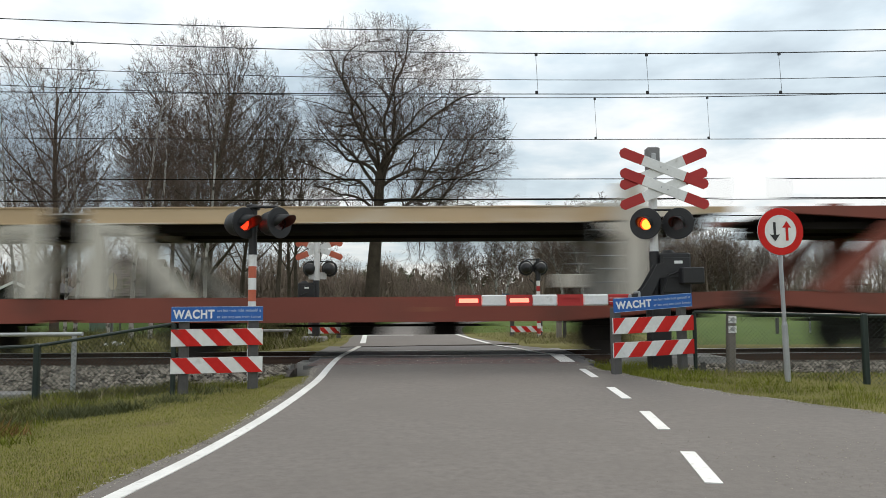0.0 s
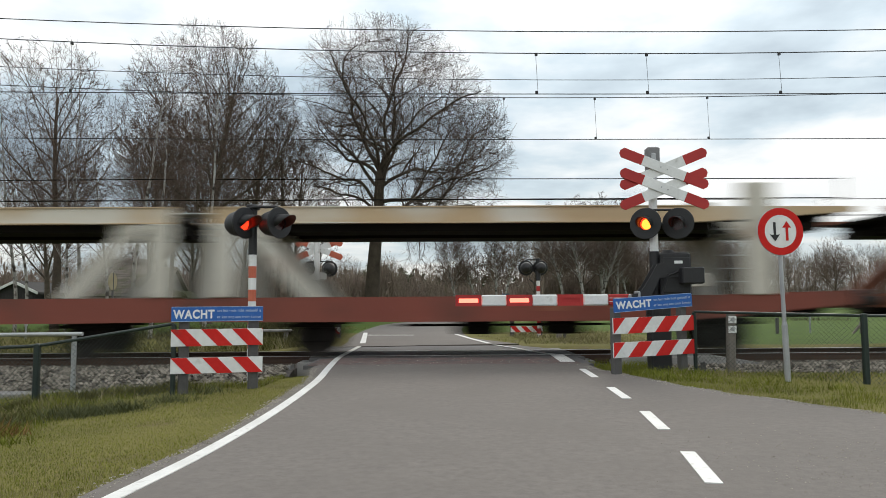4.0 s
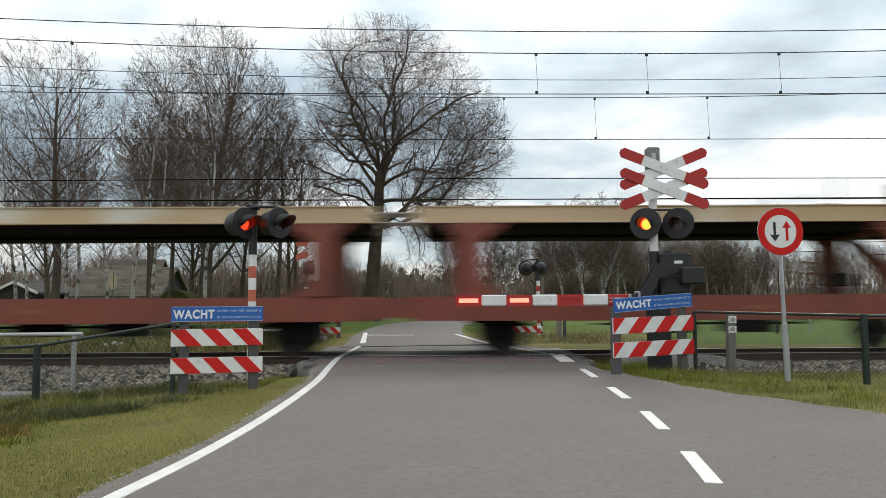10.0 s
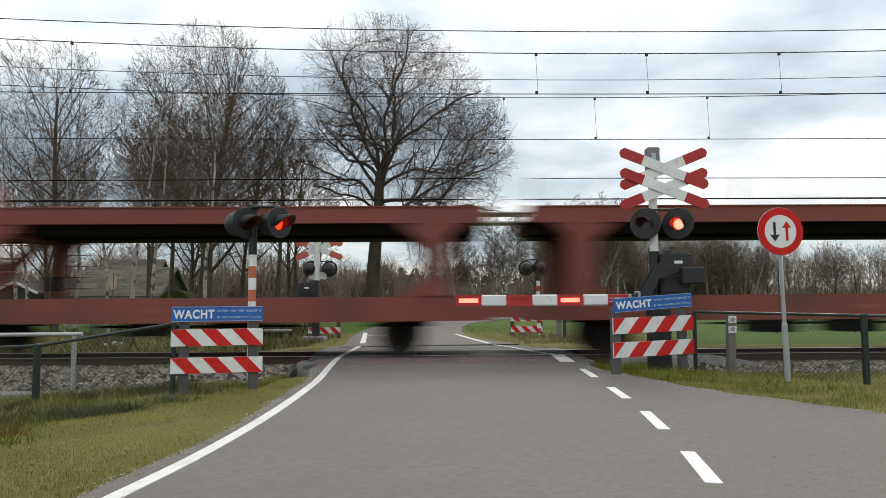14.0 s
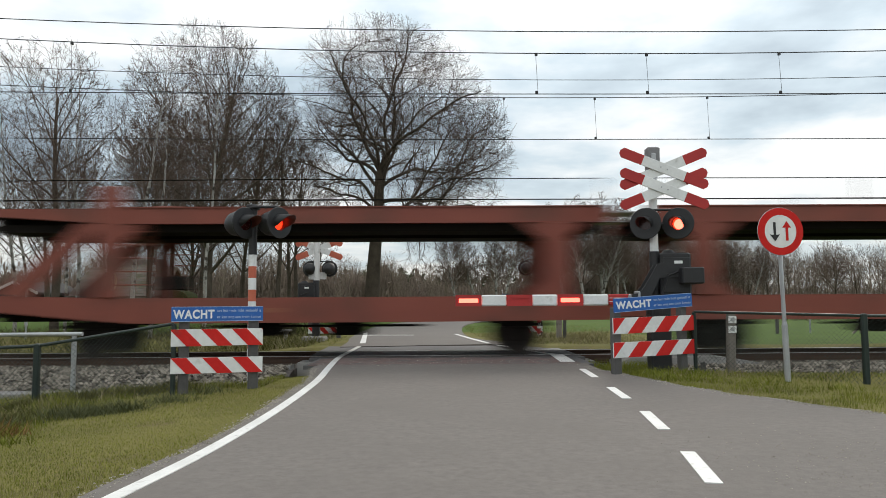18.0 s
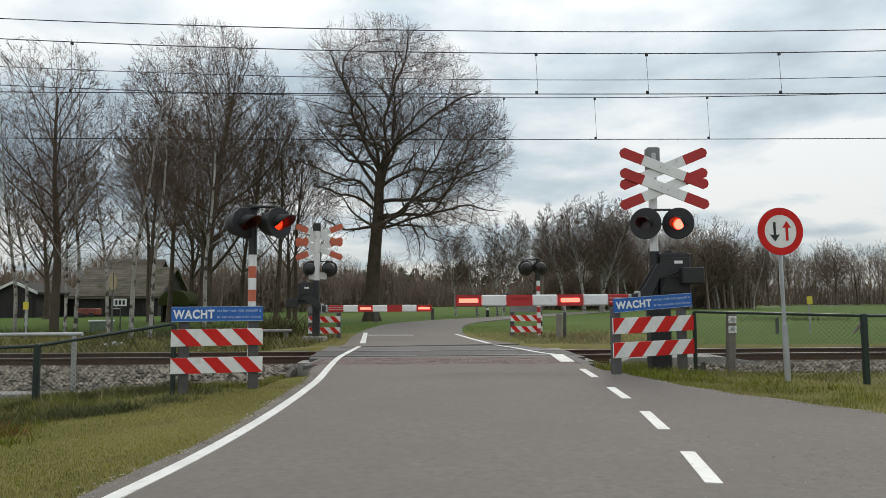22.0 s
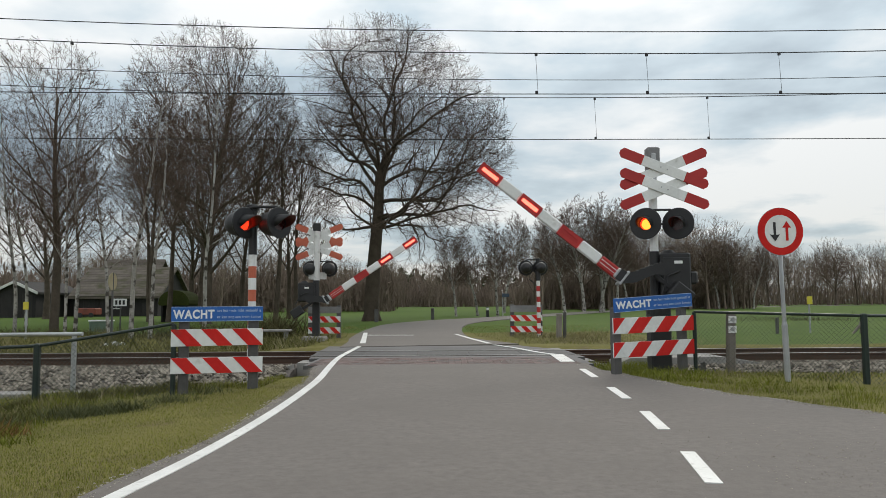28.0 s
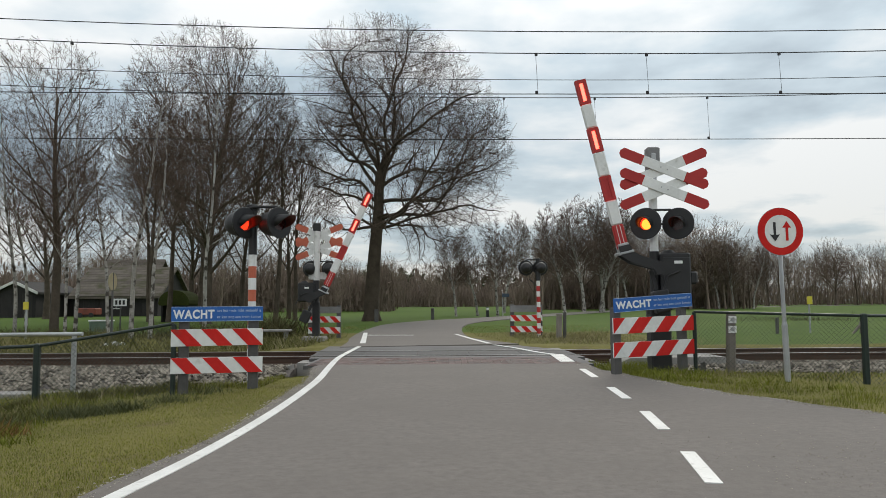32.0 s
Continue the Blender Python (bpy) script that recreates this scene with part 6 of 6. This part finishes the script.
# ---- farm ----
def gable_house(name, label, x0, x1, y0, y1, eave, ridge, wall_mat, roof_mat, boards=12, tiles=True, overhang=0.4, gable_front=False):
    """Boarded walls and a pitched roof; the ridge runs along x, or along y when gable_front."""
    t = thing(name, pose(0, 0, 0), label, "barn", "farm buildings")
    wall = part("wall", Shape().box(x0, y0, -0.3, x1, y1, eave), wall_mat, t, "dark boarded wall")
    step = (x1 - x0) / boards
    data = Shape().box(-step * 0.47, -0.03, -0.1, step * 0.47, 0.0, eave - 0.02, 0.01).mesh("board", wall_mat)
    for i in range(boards):
        part("board", data, None, wall, m=pose(x0 + step * (i + 0.5), y0 - 0.002, 0))
    s = Shape()
    o = overhang
    if gable_front:
        c = (x0 + x1) / 2
        s.prism([(x0 - o, eave - 0.1), (c, ridge), (x1 + o, eave - 0.1), (x1 + o, eave + 0.08), (c, ridge + 0.2), (x0 - o, eave + 0.08)], y0 - o, y1 + o, "y")
        part("gable", Shape().prism([(x0, eave), (x1, eave), (c, ridge)], y0, y0 + 0.2, "y"), wall_mat, t, "dark boarded gable")
        b = Shape()
        b.prism([(x0 - o, eave - 0.12), (c, ridge - 0.02), (c, ridge + 0.24), (x0 - o, eave + 0.14)], y0 - o - 0.06, y0 - o - 0.003, "y")
        b.prism([(x1 + o, eave - 0.12), (c, ridge - 0.02), (c, ridge + 0.24), (x1 + o, eave + 0.14)], y0 - o - 0.06, y0 - o - 0.003, "y")
        part("barge_board", b, BARGE_WHITE, t, "white barge board")
    else:
        c = (y0 + y1) / 2
        s.prism([(y0 - o, eave - 0.15), (c, ridge), (y1 + o, eave - 0.15), (y1 + o, eave + 0.05), (c, ridge + 0.2), (y0 - o, eave + 0.05)], x0 - o, x1 + o, "x")
        for x in (x0, x1 - 0.2):
            part("gable", Shape().prism([(y0, eave), (y1, eave), (c, ridge)], x, x + 0.2, "x"), wall_mat, t)
    roof = part("roof", s, roof_mat, t, "weathered pitched roof")
    if tiles and not gable_front:
        c = (y0 + y1) / 2
        n = 12
        slope = math.degrees(math.atan2(ridge - eave + 0.15, c - y0 + o))
        run = math.hypot(ridge - eave + 0.15, c - y0 + o)
        data = Shape().box(x0 - o, -0.02, 0.0, x1 + o, run / n + 0.03, 0.05, 0.01).mesh("course", roof_mat)
        for i in range(n):
            u = i / n
            part("course", data, None, roof, m=pose(0, y0 - o + (c - y0 + o) * u, eave + 0.06 + (ridge - eave + 0.15) * u, slope - 2, 0, 0))
    return t


def farm():
    t = gable_house("barn", "long dark barn under a weathered grey roof", -36.0, -27.8, 70, 78, 1.85, 4.7, BARN_WOOD, ROOF_TILE, 16)
    for x in (-31.8,):
        win = part("window", Shape().box(x - 0.45, 69.93, 0.75, x + 0.45, 69.965, 1.35), GLASS_DARK, t, "small dark window")
        fr = Shape()
        for z in (0.72, 1.38):
            fr.box(x - 0.5, 69.90, z - 0.03, x + 0.5, 69.96, z + 0.03)
        for u in (-0.47, 0, 0.47):
            fr.box(x + u - 0.025, 69.90, 0.72, x + u + 0.025, 69.96, 1.38)
        part("window_frame", fr, BARGE_WHITE, win, "white window frame")
    gable_house("shed", "black boarded shed with white barge boards", -41.2, -37.4, 66, 74, 2.2, 3.15, BARN_WOOD, BARN_WOOD, 12, False, 0.3, True)
    gable_house("shed", "low black lean-to with a pale roof edge", -52.0, -41.6, 67, 72, 1.6, 2.1, BARN_WOOD, ROOF_TILE, 16, False, 0.3)
    t = thing("shelter", pose(-17.1, 46.5, -0.1), "low dark shelter under a domed mossy thatch roof", "shelter", "farm buildings")
    arc = [(0.98 * math.cos(math.pi * i / 14), 1.22 + 0.86 * math.sin(math.pi * i / 14) ** 0.85) for i in range(15)]
    part("roof", Shape().prism(arc + [(-0.90, 1.12), (0.90, 1.12)], -0.9, 1.2), MOSS, t, "domed green mossy roof")
    part("back_wall", Shape().box(-0.85, 0.9, -0.1, 0.85, 1.0, 1.13), BARN_WOOD, t)
    for x in (-0.82, 0.82):
        part("side_wall", Shape().box(x - 0.05, -0.7, -0.1, x + 0.05, 0.899, 1.13), BARN_WOOD, t)
    gable_house("house", "brown thatched farmhouse behind the trees", -41.0, -34.5, 84, 92, 2.4, 6.4, BARN_WOOD, ROOF_TILE, 14)
    t = thing("utility_cabinet", pose(-14.0, 29.5, -0.12), "pale green metal utility cabinet with a light lid", "utility cabinet")
    part("body", Shape().box(-0.42, -0.2, 0, 0.42, 0.2, 0.52, 0.03), surface("pale_green_coat", (0.09, 0.14, 0.10), (0.14, 0.19, 0.14), 2, 20, 0.6), t)
    part("lid", Shape().box(-0.45, -0.23, 0.5201, 0.45, 0.23, 0.58, 0.02), MAST_WHITE, t, "pale lid")
    t = thing("sign_post", pose(-11.05, 24.0, -0.1), "round sign on a thin grey pole seen from behind", "traffic sign")
    part("pole", Shape().rod((0, 0, 0), (0, 0, 2.25), 0.035, sides=10), POST_GREY, t)
    part("disc", Shape().lathe([(0, 0), (0.30, 0), (0.30, 0.02), (0, 0.02)], (0, -0.03, 1.95), (1.0, -0.02, 0), 28), surface("faded_sign_back", (0.30, 0.25, 0.14), (0.40, 0.34, 0.22), 3, 20, 0.6), t, "faded yellowish disc")
    t = thing("farm_trailer", pose(-32.5, 66, -0.05), "low dull red trailer parked by the barn", "trailer")
    part("body", Shape().box(-0.9, -0.6, 0.25, 0.9, 0.6, 0.85, 0.05), OXIDE, t)
    for x in (-0.5, 0.5):
        part("wheel", Shape().rod((x, -0.66, 0.22), (x, -0.5, 0.22), 0.22, sides=16), BLACK, t)


farm()


# ---- grass and weeds ----
def blades(name, label, spots, material, wide=0.03):
    """spots: (x, y, z, height, lean)."""
    rng = np.random.default_rng(17)
    n = len(spots)
    p = np.array(spots)
    a = rng.uniform(0, 6.28, n)
    w = 0.003 + wide * p[:, 3] * rng.uniform(0.5, 1.0, n)
    lean = p[:, 4] * p[:, 3]
    b = rng.uniform(0, 6.28, n)
    v = np.empty((n, 3, 3))
    v[:, 0] = p[:, :3] + np.column_stack((np.cos(a) * w, np.sin(a) * w, np.full(n, -0.02)))
    v[:, 1] = p[:, :3] - np.column_stack((np.cos(a) * w, np.sin(a) * w, np.full(n, 0.02)))
    v[:, 2] = p[:, :3] + np.column_stack((np.cos(b) * lean, np.sin(b) * lean, p[:, 3]))
    me = bpy.data.meshes.new(name)
    me.from_pydata(v.reshape(-1, 3).tolist(), [], [(3 * i, 3 * i + 1, 3 * i + 2) for i in range(n)])
    me.materials.append(material)
    return tagged(new(name, me), label, "grass", kind="stuff")


def verge_grass():
    rng = np.random.default_rng(21)
    green, dry = [], []

    def put(x, y, tall, less_dry=0.0):
        z = ground_height(x, y)
        patch = noise.noise((x * 0.7, y * 0.7, 9.0)) + 0.35 * noise.noise((x * 2.5, y * 2.5, 4.0))
        h = tall * rng.uniform(0.5, 1.3) * (1.0 + 0.5 * patch)
        (dry if rng.random() < 0.20 - less_dry + 0.6 * max(0, patch) + (0.15 if 0.07 < tall < 0.15 else 0) else green).append((x, y, z, h, rng.uniform(0.2, 0.9)))

    for _ in range(105000):
        y = 3.2 + 8.4 * rng.random() ** 1.15
        lim = edge_at(ROAD_LEFT, y) - 0.02 - 0.10 * max(0.0, noise.noise((y * 2.1, 3.0, 1.0)))
        x = lim - abs(rng.normal(0, 1)) * (0.5 + 0.28 * y)
        if x < -10:
            continue
        wild = max(smooth_step(3.7, 4.5, -x), smooth_step(9.3, 10.0, y)) * smooth_step(5.4, 6.6, y) * (1 - 0.6 * smooth_step(9.8, 10.8, y)) if x < -2.4 else 0.0
        put(x, y, 0.018 + 0.085 * wild * max(0.15, 0.7 + 1.3 * noise.noise((x * 1.9, y * 1.9, 5.0))))
    for _ in range(30000):
        y = rng.uniform(6.4, 12.4)
        lim = edge_at(ROAD_RIGHT, y) - 0.03 + 0.16 * noise.noise((y * 1.7, 8.0, 2.0))
        x = lim + abs(rng.normal(0, 1)) * 2.2
        if x > 11:
            continue
        put(x, y, 0.022 + (0.05 if y > 9.6 else 0.03) * max(0.0, 0.5 + 1.4 * noise.noise((x * 1.6, y * 1.6, 7.0))), 0.10)
    for _ in range(16000):
        y = rng.uniform(18.8, 34)
        if rng.random() < 0.55:
            x = edge_at(ROAD_LEFT, min(y, 27)) - 0.3 - abs(rng.normal(0, 1)) * 5
        else:
            x = edge_at(ROAD_RIGHT, min(y, 27)) + 0.3 + abs(rng.normal(0, 1)) * 3
        put(x, y, 0.10 if abs(x) > 4 else 0.06)
    # rough growth just beyond the rails
    rough_dark, rough_tan = [], []
    for _ in range(9000):
        x, y = -3.6 - abs(rng.normal(0, 1)) * 9, rng.uniform(18.9, 25.5)
        lump = max(0.0, 0.55 + 1.2 * noise.noise((x * 0.6, y * 0.9, 3.0)))
        (rough_dark if rng.random() < 0.75 else rough_tan).append((x, y, ground_height(x, y), rng.uniform(0.05, 0.34) * (0.35 + lump), rng.uniform(0.3, 1.2)))
    for _ in range(4500):
        x, y = 2.2 + abs(rng.normal(0, 1)) * 1.9, rng.uniform(18.9, 25.0)
        lump = max(0.0, 0.55 + 1.2 * noise.noise((x * 0.6, y * 0.9, 6.0)))
        (rough_tan if rng.random() < 0.6 else rough_dark).append((x, y, ground_height(x, y), rng.uniform(0.04, 0.17) * (0.35 + lump), rng.uniform(0.4, 1.3)))
    # tufts between the road's edge and the crossing post
    for _ in range(2600):
        x, y = rng.uniform(2.6, 3.9), rng.uniform(10.3, 13.9)
        if x > edge_at(ROAD_RIGHT, y) + 0.05:
            green.append((x, y, max(ground_height(x, y), -0.13), rng.uniform(0.05, 0.15), rng.uniform(0.3, 1.2)))
    blades("rough_growth", "dark olive rough growth beyond the rails", rough_dark, WEED, 0.05)
    blades("rough_grass", "tan rough grass beyond the rails", rough_tan, DRY_BLADE, 0.04)
    blades("verge_grass", "short green verge grass along the road", green, BLADE)
    blades("dry_grass", "yellowed dry grass among the green", dry, DRY_BLADE)
    # weeds along the fences
    def clump(places, wide, deep, low, high):
        out = []
        for cx, cy, n in places:
            for _ in range(n):
                x, y = cx + rng.normal(0, wide), cy + rng.normal(0, deep)
                k = math.exp(-((x - cx) / wide) ** 2 / 2 - ((y - cy) / deep) ** 2 / 2)
                out.append((x, y, ground_height(x, y), rng.uniform(low, low + (high - low) * (0.3 + 0.7 * k)), rng.uniform(0.4, 1.5)))
        return out

    along = [(-5.9 + 2.3 * k + rng.normal(0, 0.12), 8.25 + 1.75 * k + rng.normal(0, 0.12), int(rng.uniform(150, 700))) for k in np.linspace(0, 1, 13)]
    rough = [(-4.35 - abs(rng.normal(0, 0.5)), rng.uniform(6.3, 9.0), int(rng.uniform(60, 260))) for _ in range(18)]
    blades("weeds", "dark olive weeds at the foot of the fence", clump(along + rough + [(6.3, 9.2, 160), (-2.9, 9.9, 60), (3.4, 12.0, 140)], 0.19, 0.15, 0.03, 0.19), WEED, 0.045)
    blades("nettles", "green leafy weeds by the hazard boards", clump([(-5.6, 8.0, 160), (-4.9, 8.6, 140), (-5.2, 7.7, 160), (-4.1, 6.5, 240), (-3.7, 6.1, 160), (-4.4, 7.0, 240), (3.1, 10.2, 240), (3.5, 10.0, 260), (3.0, 10.8, 160), (4.2, 9.6, 160), (5.0, 9.1, 140), (-3.3, 9.9, 120)], 0.20, 0.14, 0.03, 0.14), BLADE, 0.07)
    blades("bracken", "dead orange-brown bracken in the verge", clump([(-3.95, 6.55, 90), (-4.15, 6.75, 60), (-4.3, 6.4, 40)], 0.12, 0.10, 0.05, 0.20), DEAD_LEAF, 0.04)
    blades("leafy_shrubs", "low dark leafy shrubs in the verge by the fence", clump([(-3.85, 7.75, 900), (-3.55, 7.95, 600), (-4.15, 7.65, 500), (-4.5, 7.3, 400), (-3.2, 8.5, 300), (-3.0, 9.2, 200)], 0.17, 0.13, 0.03, 0.17), SHRUB_LEAF, 0.045)
    blades("reeds", "pale dry stalks in the verge", clump([(-4.9, 7.9, 40), (-5.1, 7.5, 40), (-4.2, 9.0, 30)], 0.25, 0.2, 0.08, 0.22), DRY_BLADE)
    # tangled shrubs beyond the rails
    spots = []
    for cx, cy, w, h, n in ((-8.2, 24.9, 2.0, 0.6, 900), (-13.5, 26.0, 3.0, 0.4, 900), (-18, 27, 4, 0.5, 800), (-5.9, 25.2, 0.9, 0.9, 600), (6.0, 25.5, 1.8, 0.22, 500), (20, 40, 3, 0.6, 300)):
        for _ in range(n):
            x, y = cx + rng.normal(0, w * 0.6), cy + rng.normal(0, 0.6)
            spots.append((x, y, -0.12 + rng.uniform(0, 0.25) * h, h * rng.uniform(0.3, 1.0), rng.uniform(0.3, 1.4)))
    blades("bramble", "low brown bramble tangle beyond the rails", spots, surface("bramble_stem", (0.045, 0.042, 0.020), (0.11, 0.10, 0.045), 1, 9, 0.9, bump=0, island=0.8))


verge_grass()


def grit():
    """Loose sand and small stones along the road's edges and on the side road."""
    rng = np.random.default_rng(31)
    v, f = [], []
    spots = []
    for _ in range(1500):
        y = rng.uniform(3.3, 12)
        spots.append((edge_at(ROAD_LEFT, y) + rng.normal(0.02, 0.04), y, 1.0))
    for _ in range(900):
        y = rng.uniform(6.8, 12)
        spots.append((edge_at(ROAD_RIGHT, y) - abs(rng.normal(0, 0.08)), y, 1.0))
    for _ in range(500):
        spots.append((rng.normal(2.7, 0.6), rng.normal(4.6, 0.7), 0.7))
    for _ in range(160):
        spots.append((rng.uniform(-2.2, 2.3), rng.normal(13.2, 0.5), 1.6))
    for x, y, k in spots:
        s = k * rng.uniform(0.004, 0.011)
        a = rng.uniform(0, 6.28)
        b = len(v)
        for j in range(3):
            t = a + 2.09 * j
            v.append((x + s * math.cos(t) * rng.uniform(0.7, 1.4), y + s * math.sin(t) * rng.uniform(0.7, 1.4), 0.001))
        v.append((x, y, s * 0.8 + 0.002))
        f += [(b, b + 1, b + 3), (b + 1, b + 2, b + 3), (b + 2, b, b + 3)]
    me = bpy.data.meshes.new("road_grit")
    me.from_pydata(v, [], f)
    me.materials.append(surface("sand_grit", (0.20, 0.18, 0.15), (0.42, 0.39, 0.34), 3, 20, 0.95, bump=0, island=0.8))
    tagged(new("road_grit", me), "pale sand and small stones strewn on the asphalt", "grit", kind="stuff")


grit()
brick_band()


# ---- movement ----
FLASH, FLASH_SHIFT = 0.652, 0.085


def lamp_lit(phase, t):
    u = (t / FLASH + FLASH_SHIFT) % 1.0
    return (u < 0.505 or u > 0.95) if phase == "left" else 0.5415 < u < 0.965


def flashing(phase, lit_pose, dark_pose):
    rows, state = [(0.0, lit_pose if lamp_lit(phase, 0.0) else dark_pose)], lamp_lit(phase, 0.0)
    for i in range(1, 32 * FPS + 1):
        t = i / FPS
        now = lamp_lit(phase, t)
        if now != state:
            if (i - 1) / FPS > rows[-1][0]:
                rows.append(((i - 1) / FPS, lit_pose if state else dark_pose))
            rows.append((t, lit_pose if now else dark_pose))
            state = now
    if rows[-1][0] < 32:
        rows.append((32.0, lit_pose if state else dark_pose))
    return rows


def motions():
    for ob, s in TRAIN:
        walk(ob, [(t, TRACK_TURN @ pose(s + SPEED * t, NEAR_TRACK, 0)) for t in range(0, 33, 4)])
    near = NEAR_ARM.matrix_basis.copy()
    walk(NEAR_ARM, [(t, near @ pose(0, 0, 0, 0, a, 0)) for t, a in ((0, 0), (24.0, 0), (24.55, 0), (25.0, 4.8), (25.5, 10), (27.5, 33.2), (28.0, 38.8), (29.0, 48.6), (30.0, 58.6), (31.0, 67.6), (31.5, 72), (32.0, 76.9))])
    far = FAR_ARM.matrix_basis.copy()
    walk(FAR_ARM, [(t, far @ pose(0, 0, 0, 0, -a, 0)) for t, a in ((0, 0), (24.0, 0), (24.6, 0), (25.0, 4.3), (25.5, 10), (27.5, 30), (28.0, 33.8), (29.0, 42.5), (30.0, 50.2), (31.0, 58), (32.0, 65))])
    for phase, vanes in VANES.items():
        rows = flashing(phase, pose(0, 0.022, 0.1108, 88, 0, 0), pose(0, 0.022, 0.1108, 0, 0, 0))
        for v in vanes:
            walk(v, rows)
    for phase, slides in ARM_VANES.items():
        for v, way in slides:
            walk(v, flashing(phase, pose(0.36 * way, 0, 0), pose(0, 0, 0)))


motions()
